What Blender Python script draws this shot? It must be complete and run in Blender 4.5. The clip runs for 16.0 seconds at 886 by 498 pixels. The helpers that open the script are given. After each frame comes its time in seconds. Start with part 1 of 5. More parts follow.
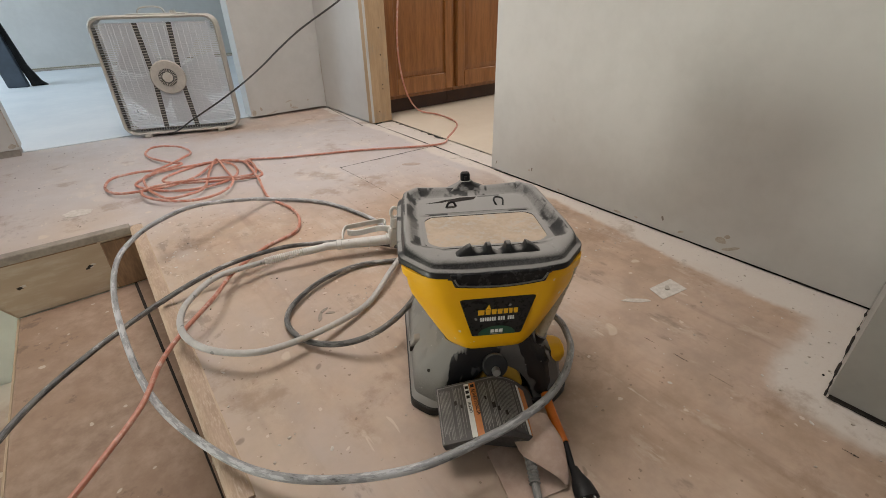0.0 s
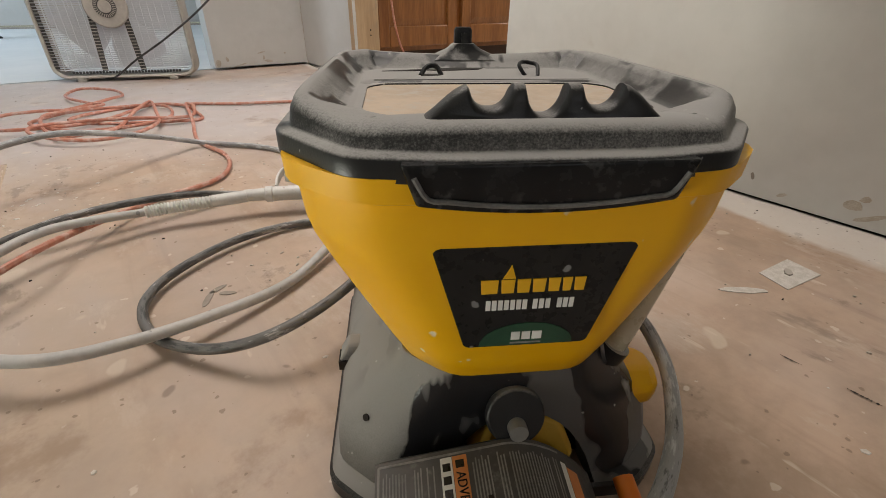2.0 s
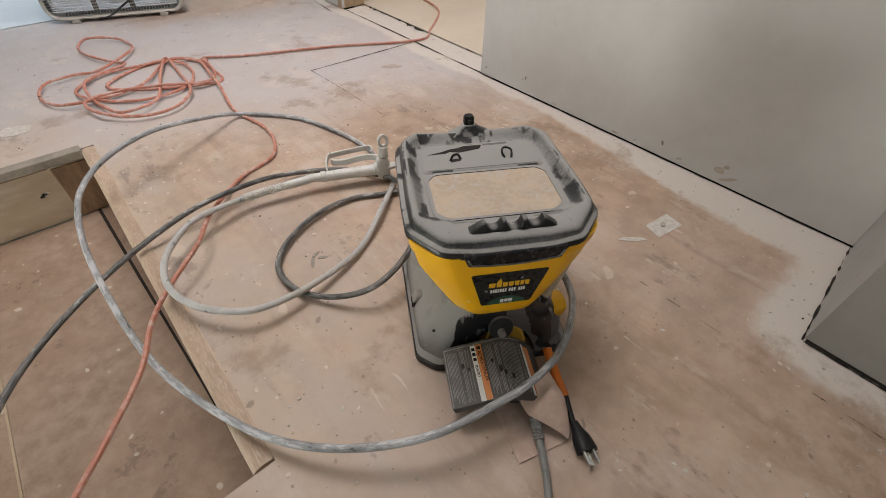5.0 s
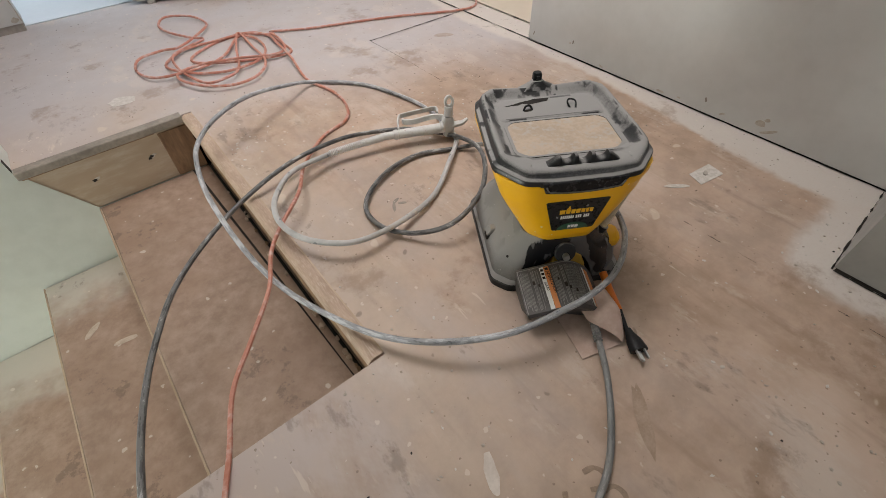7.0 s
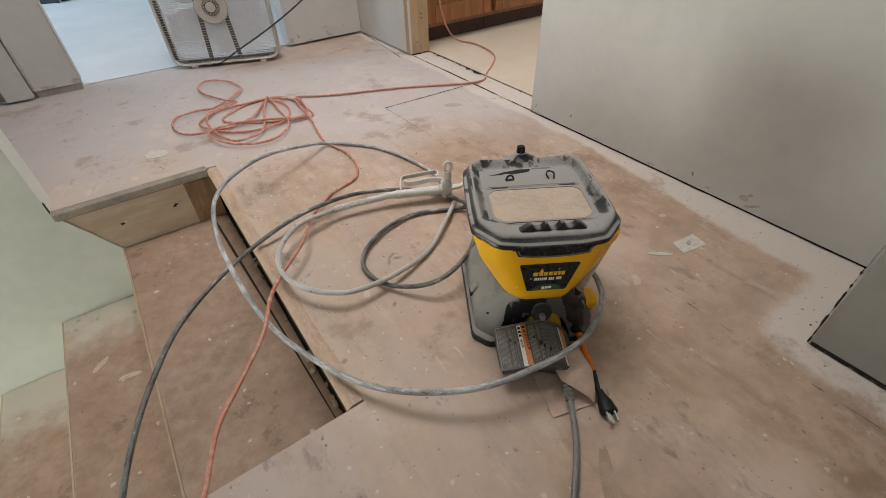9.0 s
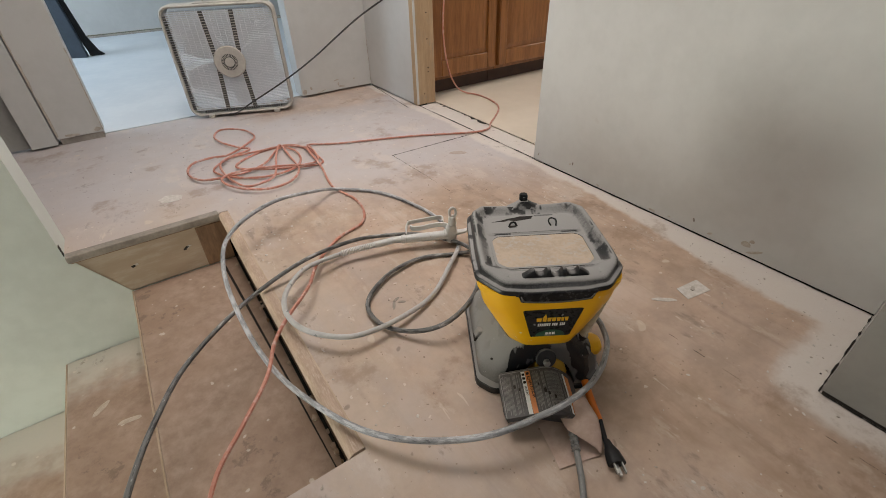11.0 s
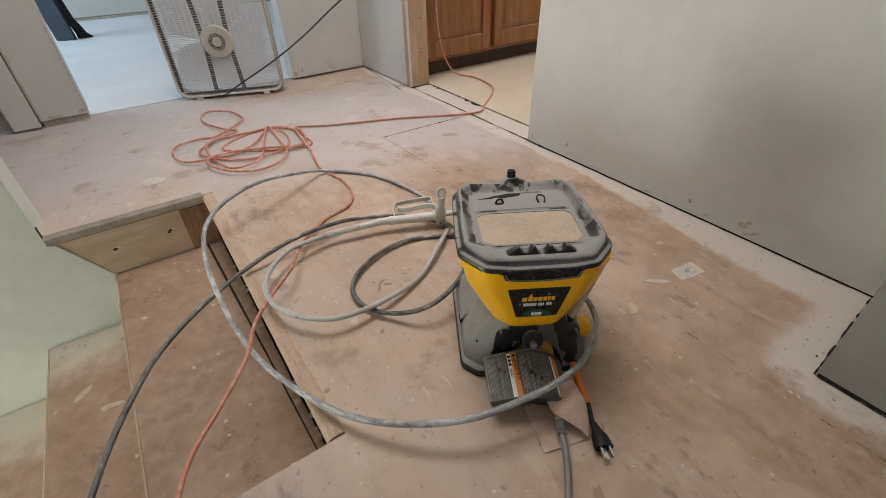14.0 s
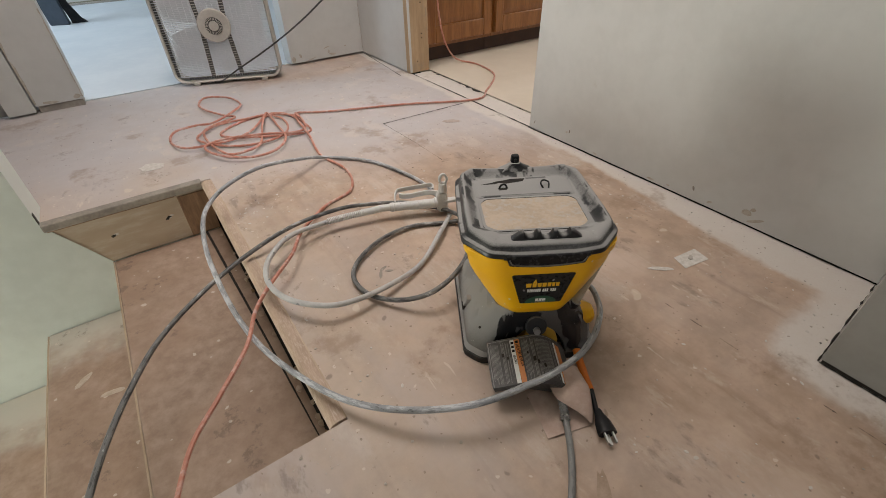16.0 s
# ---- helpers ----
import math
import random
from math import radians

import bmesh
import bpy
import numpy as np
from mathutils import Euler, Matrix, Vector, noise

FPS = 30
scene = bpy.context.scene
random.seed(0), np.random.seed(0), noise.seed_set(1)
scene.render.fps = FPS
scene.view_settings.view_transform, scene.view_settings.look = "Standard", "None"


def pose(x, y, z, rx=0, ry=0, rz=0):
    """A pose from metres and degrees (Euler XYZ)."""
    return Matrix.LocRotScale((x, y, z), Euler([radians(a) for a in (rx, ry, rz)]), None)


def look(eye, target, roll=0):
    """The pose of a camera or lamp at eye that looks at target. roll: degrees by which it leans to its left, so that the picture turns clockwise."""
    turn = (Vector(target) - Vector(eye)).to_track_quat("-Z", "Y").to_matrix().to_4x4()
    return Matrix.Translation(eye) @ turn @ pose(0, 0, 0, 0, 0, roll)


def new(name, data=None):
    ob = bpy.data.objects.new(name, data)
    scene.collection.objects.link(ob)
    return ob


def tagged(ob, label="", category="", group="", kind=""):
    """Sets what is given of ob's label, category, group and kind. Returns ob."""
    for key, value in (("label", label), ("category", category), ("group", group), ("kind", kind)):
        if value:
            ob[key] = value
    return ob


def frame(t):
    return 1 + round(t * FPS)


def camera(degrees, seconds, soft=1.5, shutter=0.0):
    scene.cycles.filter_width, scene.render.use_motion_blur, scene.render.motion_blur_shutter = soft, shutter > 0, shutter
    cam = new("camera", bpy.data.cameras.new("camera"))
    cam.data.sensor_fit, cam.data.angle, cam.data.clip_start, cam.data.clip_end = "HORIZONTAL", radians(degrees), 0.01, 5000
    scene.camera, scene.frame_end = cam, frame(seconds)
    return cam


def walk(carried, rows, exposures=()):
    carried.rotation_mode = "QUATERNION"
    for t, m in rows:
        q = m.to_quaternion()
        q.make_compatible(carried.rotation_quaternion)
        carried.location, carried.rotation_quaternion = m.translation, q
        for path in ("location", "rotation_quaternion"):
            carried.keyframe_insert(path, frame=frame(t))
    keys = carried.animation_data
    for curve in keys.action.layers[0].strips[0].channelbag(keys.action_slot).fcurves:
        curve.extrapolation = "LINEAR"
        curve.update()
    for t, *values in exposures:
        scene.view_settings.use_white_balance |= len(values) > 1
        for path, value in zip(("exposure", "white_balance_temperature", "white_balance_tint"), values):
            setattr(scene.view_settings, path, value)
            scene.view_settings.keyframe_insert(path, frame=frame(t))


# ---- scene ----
cam = camera(90.1, 16.0, soft=0.9)
PATH = [
    (0, (0.02, 0.026, 0.582), (1.074, 1.403, -0.414), -1.0),
    (0.5, (0.065, 0.057, 0.552), (1.118, 1.437, -0.442), -1.3),
    (1, (0.056, 0.107, 0.539), (1.112, 1.476, -0.467), -0.9),
    (1.5, (0.165, 0.207, 0.426), (1.221, 1.572, -0.586), 0.6),
    (2, (0.224, 0.248, 0.329), (1.276, 1.623, -0.673), 0.9),
    (2.5, (0.24, 0.248, 0.289), (1.296, 1.627, -0.702), 1.2),
    (3, (0.245, 0.241, 0.301), (1.299, 1.629, -0.678), 1.2),
    (3.5, (0.227, 0.213, 0.344), (1.277, 1.609, -0.63), 0.7),
    (4, (0.174, 0.171, 0.446), (1.155, 1.508, -0.672), -0.9),
    (4.2, (0.151, 0.16, 0.496), (1.096, 1.41, -0.747), -0.4),
    (6.3, (-0.103, 0.132, 0.748), (0.874, 1.093, -0.709), 2.6),
    (6.5, (-0.114, 0.129, 0.733), (0.812, 1.128, -0.732), 1.2),
    (7, (-0.118, 0.084, 0.701), (0.692, 1.155, -0.781), -2.3),
    (7.5, (-0.108, 0.046, 0.716), (0.688, 1.108, -0.781), -2.2),
    (8, (-0.095, 0.033, 0.719), (0.698, 1.1, -0.776), -1.9),
    (8.5, (-0.092, 0.022, 0.73), (0.695, 1.144, -0.726), -2.4),
    (9, (-0.091, 0.014, 0.745), (0.763, 1.264, -0.562), -1.5),
    (9.5, (-0.095, 0.006, 0.764), (0.811, 1.354, -0.403), -1.6),
    (12, (-0.087, 0.007, 0.734), (0.815, 1.368, -0.421), -1.7),
    (12.5, (-0.079, 0.011, 0.719), (0.818, 1.366, -0.449), -1.7),
    (13, (-0.068, 0.01, 0.721), (0.826, 1.356, -0.458), -1.6),
    (13.5, (-0.066, 0.006, 0.722), (0.826, 1.347, -0.465), -1.6),
    (14, (-0.06, 0.002, 0.719), (0.83, 1.337, -0.475), -1.6),
    (14.5, (-0.056, -0.002, 0.717), (0.835, 1.326, -0.484), -1.4),
    (15, (-0.059, 0.007, 0.712), (0.829, 1.328, -0.499), -1.4),
    (15.5, (-0.071, 0.014, 0.707), (0.813, 1.329, -0.513), -1.4),
    (16, (-0.065, 0.009, 0.707), (0.813, 1.318, -0.523), -1.4),
]
walk(cam, [(t, look(eye, target, roll)) for t, eye, target, roll in PATH],
     exposures=[(0.0, 0.28, 6950, 10), (1.0, 0.25, 6950, 10), (2.0, 0.34, 7100, 10), (2.5, 0.48, 7100, 10), (3.0, 0.52, 7000, 10), (3.6, 0.54, 6800, 10), (4.6, 0.34, 6700, 10), (7.5, 0.32, 6600, 10), (9.0, 0.25, 6800, 10), (13.0, 0.22, 6850, 10), (16.0, 0.22, 6850, 10)])

# ---- world and light ----
world = bpy.data.worlds.new("world")
scene.world = world
world.use_nodes = True
wn = world.node_tree
sky = wn.nodes.new("ShaderNodeTexSky")
sky.sky_type, sky.sun_disc = "NISHITA", False
sky.sun_elevation, sky.sun_rotation = radians(40), radians(200)
wn.nodes["Background"].inputs["Strength"].default_value = 0.1
wn.links.new(sky.outputs[0], wn.nodes["Background"].inputs["Color"])


def window_light(name, at, target, size_x, size_y, watts, colour):
    """An unseen area light, set at assumed window openings and overhead."""
    data = bpy.data.lights.new(name, "AREA")
    data.shape, data.size, data.size_y, data.energy, data.color = "RECTANGLE", size_x, size_y, watts, colour
    ob = new(name, data)
    ob.matrix_world = look(at, target)
    return ob


window_light("window_light_hall", (-2.85, 2.15, 1.45), (0, 1.75, 0.9), 0.8, 1.2, 0.6, (1.0, 0.965, 0.985))
window_light("window_light_far_room", (-2.2, 4.6, 1.5), (0.4, 5.3, 0.8), 1.8, 1.4, 52, (0.68, 0.84, 1.0))
window_light("window_light_stair", (-2.85, 1.0, -0.35), (0, 1.0, 0.25), 0.85, 1.0, 41, (0.95, 1.0, 0.95))
window_light("window_light_kitchen", (3.9, 1.2, 1.5), (1.3, 1.8, 0.5), 1.0, 1.0, 24, (1.0, 0.96, 0.94))
# weak fill added from behind; its window is assumed
window_light("rear_fill_light", (-0.4, -2.75, 1.6), (0.3, 0.8, 0.2), 1.6, 1.2, 1.3, (1.0, 0.965, 0.985))
# unseen overhead source added to brighten the floor; no fixture is modelled
window_light("overhead_fill_light", (0.45, 1.55, 2.36), (0.45, 1.50, 0.0), 1.2, 1.2, 17.5, (1.0, 0.955, 0.955)).data.spread = radians(125)


# ---- materials ----
class Tree:
    """A material's node tree with short ways to add nodes."""

    def __init__(self, name):
        self.mat = bpy.data.materials.new(name)
        self.mat.use_nodes = True
        self.tree = self.mat.node_tree
        self.bsdf = self.tree.nodes["Principled BSDF"]
        self.place = self.add("ShaderNodeNewGeometry").outputs["Position"]

    def add(self, kind, **values):
        node = self.tree.nodes.new(kind)
        if "operation" in values:
            node.operation = values["operation"]
        if "data_type" in values:
            node.data_type = values["data_type"]
        if "interpolation_type" in values:
            node.interpolation_type = values["interpolation_type"]
        return node

    def link(self, a, b):
        self.tree.links.new(a, b)

    def put(self, socket, value):
        if hasattr(value, "is_linked"):
            self.link(value, socket)
        else:
            socket.default_value = value

    def noise(self, scale, detail=4.0, rough=0.6, place=None, stretch=None):
        n = self.add("ShaderNodeTexNoise")
        src = place or self.place
        if stretch:
            m = self.add("ShaderNodeMapping")
            m.inputs["Scale"].default_value = stretch
            self.link(src, m.inputs["Vector"])
            src = m.outputs[0]
        self.link(src, n.inputs["Vector"])
        n.inputs["Scale"].default_value, n.inputs["Detail"].default_value, n.inputs["Roughness"].default_value = scale, detail, rough
        return n.outputs["Fac"]

    def ramp(self, value, lo, hi, a=0.0, b=1.0):
        r = self.add("ShaderNodeMapRange", interpolation_type="SMOOTHSTEP")
        self.put(r.inputs["Value"], value)
        r.inputs["From Min"].default_value, r.inputs["From Max"].default_value = lo, hi
        r.inputs["To Min"].default_value, r.inputs["To Max"].default_value = a, b
        return r.outputs["Result"]

    def math(self, op, a, b=0.0):
        m = self.add("ShaderNodeMath", operation=op)
        self.put(m.inputs[0], a)
        self.put(m.inputs[1], b)
        return m.outputs[0]

    def mix(self, fac, a, b):
        m = self.add("ShaderNodeMix", data_type="RGBA")
        self.put(m.inputs[0], fac)
        for socket, value in ((m.inputs[6], a), (m.inputs[7], b)):
            self.put(socket, (*value, 1) if isinstance(value, tuple) else value)
        return m.outputs[2]

    def spots(self, scale, size):
        """Small specks of uneven size: 1 inside."""
        v = self.add("ShaderNodeTexVoronoi")
        warp = self.add("ShaderNodeVectorMath", operation="ADD")
        n = self.add("ShaderNodeTexNoise")
        n.inputs["Scale"].default_value = scale * 1.7
        self.link(self.place, n.inputs["Vector"])
        k = self.add("ShaderNodeVectorMath", operation="SCALE")
        self.link(n.outputs["Color"], k.inputs[0])
        k.inputs["Scale"].default_value = 0.5 / scale
        self.link(self.place, warp.inputs[0])
        self.link(k.outputs[0], warp.inputs[1])
        self.link(warp.outputs[0], v.inputs["Vector"])
        v.inputs["Scale"].default_value = scale
        sep = self.add("ShaderNodeSeparateColor")
        self.link(v.outputs["Color"], sep.inputs[0])
        grow = self.math("MULTIPLY", self.math("POWER", sep.outputs[0], 3.0), size)
        return self.ramp(self.math("SUBTRACT", grow, v.outputs["Distance"]), 0.0, 0.06)

    def done(self, colour, rough=0.6, bump=None, depth=0.002, metal=0.0, coat=0.0, strength=0.5, spec=0.5):
        self.put(self.bsdf.inputs["Base Color"], (*colour, 1) if isinstance(colour, tuple) else colour)
        self.put(self.bsdf.inputs["Roughness"], rough)
        self.bsdf.inputs["Metallic"].default_value = metal
        self.bsdf.inputs["Specular IOR Level"].default_value = spec
        if coat:
            self.bsdf.inputs["Coat Weight"].default_value = coat
        if bump is not None:
            b = self.add("ShaderNodeBump")
            b.inputs["Strength"].default_value, b.inputs["Distance"].default_value = strength, depth
            self.link(bump, b.inputs["Height"])
            self.link(b.outputs[0], self.bsdf.inputs["Normal"])
        return self.mat


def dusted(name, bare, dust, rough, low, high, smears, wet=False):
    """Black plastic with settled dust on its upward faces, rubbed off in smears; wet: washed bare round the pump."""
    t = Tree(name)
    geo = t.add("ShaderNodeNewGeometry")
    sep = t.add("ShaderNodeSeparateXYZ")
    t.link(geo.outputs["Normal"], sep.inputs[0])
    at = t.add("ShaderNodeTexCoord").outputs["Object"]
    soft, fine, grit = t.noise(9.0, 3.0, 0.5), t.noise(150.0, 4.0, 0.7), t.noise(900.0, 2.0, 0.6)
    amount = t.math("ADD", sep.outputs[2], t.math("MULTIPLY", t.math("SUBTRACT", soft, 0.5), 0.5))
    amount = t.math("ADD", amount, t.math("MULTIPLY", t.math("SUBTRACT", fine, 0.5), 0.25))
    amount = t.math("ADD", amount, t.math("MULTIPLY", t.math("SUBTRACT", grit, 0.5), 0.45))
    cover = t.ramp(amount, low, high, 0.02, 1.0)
    # rubbed places with crisp borders, longer one way than the other
    rub = t.noise(38.0, 2.5, 0.5, at, (1.0, 0.7, 0.8))
    rub = t.math("MULTIPLY", t.ramp(rub, 0.485, 0.565), t.ramp(t.noise(8.0, 1.0), 0.34, 0.52))
    rub = t.math("MULTIPLY", rub, t.ramp(sep.outputs[2], 0.995, 0.93))
    spot = t.add("ShaderNodeSeparateXYZ")
    t.link(at, spot.inputs[0])
    rub = t.math("MULTIPLY", rub, t.ramp(spot.outputs[1], -0.100, -0.085))
    cover = t.math("MULTIPLY", cover, t.math("SUBTRACT", 1.0, t.math("MULTIPLY", rub, smears)))
    if wet:
        dx = t.math("DIVIDE", t.math("SUBTRACT", spot.outputs[0], 0.020), 0.098)
        dz = t.math("DIVIDE", t.math("SUBTRACT", spot.outputs[2], 0.022), 0.098)
        away = t.math("SQRT", t.math("ADD", t.math("MULTIPLY", dx, dx), t.math("MULTIPLY", dz, dz)))
        away = t.math("ADD", away, t.math("MULTIPLY", t.math("SUBTRACT", t.noise(26.0, 4.0, 0.55, at, (1.0, 1.0, 0.45)), 0.5), 0.85))
        washed = t.math("MULTIPLY", t.ramp(away, 1.06, 1.00), t.ramp(spot.outputs[1], -0.085, -0.105))
        film = t.ramp(t.noise(21.0, 2.5, 0.5, at, (1.0, 1.0, 0.5)), 0.53, 0.56, 0.0, 0.34)
        cover = t.math("MAXIMUM", t.math("MULTIPLY", cover, t.math("SUBTRACT", 1.0, washed)), t.math("MULTIPLY", film, washed))
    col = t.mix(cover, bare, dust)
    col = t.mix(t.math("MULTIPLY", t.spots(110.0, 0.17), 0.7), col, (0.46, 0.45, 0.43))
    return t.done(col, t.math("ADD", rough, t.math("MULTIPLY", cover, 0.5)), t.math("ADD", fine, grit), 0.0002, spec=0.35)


def surface(name, a, b, scale, rough=0.6, depth=0.001, metal=0.0, dust=None, dust_at=(0.5, 0.75), stretch=None, spots=None, coat=0.0):
    """Two tones over a coarse and a fine noise, with dust of its own colour and specks."""
    t = Tree(name)
    n1, n2 = t.noise(scale, stretch=stretch), t.noise(scale * 7, 3.0, stretch=stretch)
    both = t.math("ADD", t.math("MULTIPLY", n1, 0.6), t.math("MULTIPLY", n2, 0.4))
    col = t.mix(t.ramp(both, 0.35, 0.65), a, b)
    r = t.ramp(n2, 0.3, 0.7, rough - 0.07, min(1.0, rough + 0.1))
    if dust:
        col = t.mix(t.ramp(t.math("ADD", n2, t.math("SUBTRACT", t.noise(scale * 2.3, 5.0), 0.5)), *dust_at), col, dust)
    if spots:
        col = t.mix(t.spots(spots[0], spots[1]), col, spots[2])
    return t.done(col, r, both, depth, metal, coat, spec=0.2 if max(b) < 0.03 else 0.5)


def floor_material():
    """Worn plywood subfloor: brown, dusty, with white overspray along the walls, paler and greyer farther in."""
    t = Tree("plywood_subfloor")
    sep = t.add("ShaderNodeSeparateXYZ")
    t.link(t.place, sep.inputs[0])
    x, y = sep.outputs[0], sep.outputs[1]
    big, mid, fine = t.noise(3.0, 5.0, 0.65), t.noise(13.0, 6.0, 0.7), t.noise(160.0, 3.0)
    grain = t.noise(30.0, 4.0, 0.6, stretch=(1.0, 0.08, 1.0))
    col = t.mix(t.ramp(mid, 0.3, 0.7), FLOOR_DARK, FLOOR_MID)
    col = t.mix(t.ramp(big, 0.45, 0.72), col, FLOOR_LIGHT)
    col = t.mix(t.ramp(grain, 0.52, 0.75, 0.0, 0.35), col, (0.20, 0.12, 0.075))
    col = t.mix(t.ramp(t.math("ADD", t.noise(1.7, 6.0, 0.62), t.math("MULTIPLY", t.math("SUBTRACT", 0.42, x), 0.35)), 0.44, 0.70, 0.0, 0.5), col, (0.54, 0.45, 0.365))
    # a greyish film of spray dust over broad places, and browner trodden ones between, drawn out along the sheet
    turned = t.add("ShaderNodeMapping")
    turned.inputs["Rotation"].default_value = (0, 0, radians(32))
    turned.inputs["Scale"].default_value = (1.0, 0.5, 1.0)
    t.link(t.place, turned.inputs["Vector"])
    drawn = turned.outputs[0]
    film = t.ramp(t.noise(3.2, 5.0, 0.6, drawn), 0.42, 0.62, 0.0, 0.9)
    film = t.math("MULTIPLY", film, t.ramp(x, 0.45, 0.0, 0.22, 1.0))
    col = t.mix(film, col, (0.480, 0.405, 0.370))
    trod = t.ramp(t.noise(4.6, 6.0, 0.66, drawn), 0.53, 0.70, 0.0, 0.65)
    col = t.mix(trod, col, (0.35, 0.235, 0.162))
    sweepings = t.ramp(t.noise(19.0, 5.0, 0.7, drawn), 0.57, 0.68, 0.0, 0.5)
    col = t.mix(sweepings, col, (0.55, 0.45, 0.37))
    grime = t.ramp(t.math("MULTIPLY", t.noise(34.0, 4.0, 0.65, drawn), t.ramp(t.noise(6.0, 2.0, 0.5, drawn), 0.50, 0.62)), 0.50, 0.64, 0.0, 0.5)
    col = t.mix(grime, col, (0.19, 0.145, 0.115))
    edge = t.math("MULTIPLY", t.math("SUBTRACT", big, 0.5), 0.28)
    edge = t.math("ADD", edge, t.math("MULTIPLY", t.math("SUBTRACT", mid, 0.5), 0.045))
    # overspray: a band along the wall and the corner by the closet; a greyish pale tone farther in
    width = t.ramp(y, 0.25, 0.95, 0.125, 0.045)
    band = t.ramp(t.math("ADD", t.math("SUBTRACT", t.math("ADD", x, width), 1.165), t.math("MULTIPLY", edge, 0.45)), -0.012, 0.014)
    far_pale = t.ramp(t.math("ADD", t.math("ADD", t.math("MULTIPLY", x, 0.45), y), t.math("MULTIPLY", edge, 1.8)), 1.36, 1.85, 0.0, 0.94)
    dx, dy = t.math("MAXIMUM", t.math("SUBTRACT", 0.825, x), 0.0), t.math("MAXIMUM", t.math("SUBTRACT", y, 0.045), 0.0)
    away = t.math("SQRT", t.math("ADD", t.math("MULTIPLY", dx, dx), t.math("MULTIPLY", dy, dy)))
    nook = t.ramp(t.math("ADD", t.math("SUBTRACT", 0.085, away), t.math("MULTIPLY", edge, 0.5)), -0.016, 0.020)
    over = t.math("MAXIMUM", band, nook)
    over = t.math("MULTIPLY", over, t.ramp(fine, 0.2, 0.5, 0.78, 0.96))
    far_pale = t.math("MULTIPLY", far_pale, t.ramp(t.noise(5.0, 5.0, 0.65), 0.25, 0.6, 0.72, 1.0))
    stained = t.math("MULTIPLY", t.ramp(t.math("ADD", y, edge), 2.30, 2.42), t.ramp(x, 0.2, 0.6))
    far_pale = t.math("MULTIPLY", far_pale, t.math("SUBTRACT", 1.0, t.math("MULTIPLY", stained, 0.75)))
    col = t.mix(far_pale, col, FLOOR_FAR_PALE)
    col = t.mix(over, col, FLOOR_PAINT)
    scuff = t.ramp(t.math("MULTIPLY", t.noise(22.0, 6.0, 0.75), t.ramp(t.noise(4.0, 2.0), 0.45, 0.65)), 0.52, 0.62, 0.0, 0.65)
    col = t.mix(t.math("MULTIPLY", scuff, 0.6), col, (0.17, 0.125, 0.095))
    col = t.mix(t.math("MULTIPLY", t.spots(48.0, 0.23), 0.6), col, (0.68, 0.60, 0.52))
    wipe = t.ramp(t.math("MULTIPLY", t.noise(8.0, 7.0, 0.75, stretch=(1.0, 0.45, 1.0)), t.ramp(t.noise(3.4, 2.0), 0.38, 0.6)), 0.46, 0.62, 0.0, 0.45)
    col = t.mix(wipe, col, (0.60, 0.52, 0.455))
    scrape = t.ramp(t.math("MULTIPLY", t.noise(60.0, 3.0, 0.6, stretch=(1.0, 0.16, 1.0)), t.ramp(t.noise(7.0, 3.0), 0.42, 0.62)), 0.60, 0.68, 0.0, 0.55)
    col = t.mix(scrape, col, (0.66, 0.57, 0.48))
    stain = t.ramp(t.math("MULTIPLY", t.noise(9.0, 6.0, 0.7), t.ramp(t.noise(2.2, 2.0), 0.40, 0.60)), 0.48, 0.64, 0.0, 0.5)
    col = t.mix(stain, col, (0.26, 0.165, 0.105))
    col = t.mix(t.math("MULTIPLY", t.spots(11.0, 0.20), 0.6), col, (0.62, 0.53, 0.43))
    col = t.mix(t.math("MULTIPLY", t.spots(19.0, 0.14), 0.45), col, (0.09, 0.055, 0.045))
    col = t.mix(t.math("MULTIPLY", t.spots(85.0, 0.24), 0.6), col, (0.17, 0.115, 0.08))
    height = t.math("ADD", t.math("MULTIPLY", mid, 0.5), t.math("MULTIPLY", grain, 0.3))
    return t.done(col, t.ramp(mid, 0.3, 0.7, 0.42, 0.68), height, 0.0015)


FLOOR_FAR_PALE = (0.485, 0.448, 0.445)
FLOOR_DARK, FLOOR_MID, FLOOR_LIGHT, FLOOR_PAINT = (0.365, 0.258, 0.186), (0.50, 0.360, 0.272), (0.58, 0.442, 0.350), (0.61, 0.555, 0.505)
M_FLOOR = floor_material()


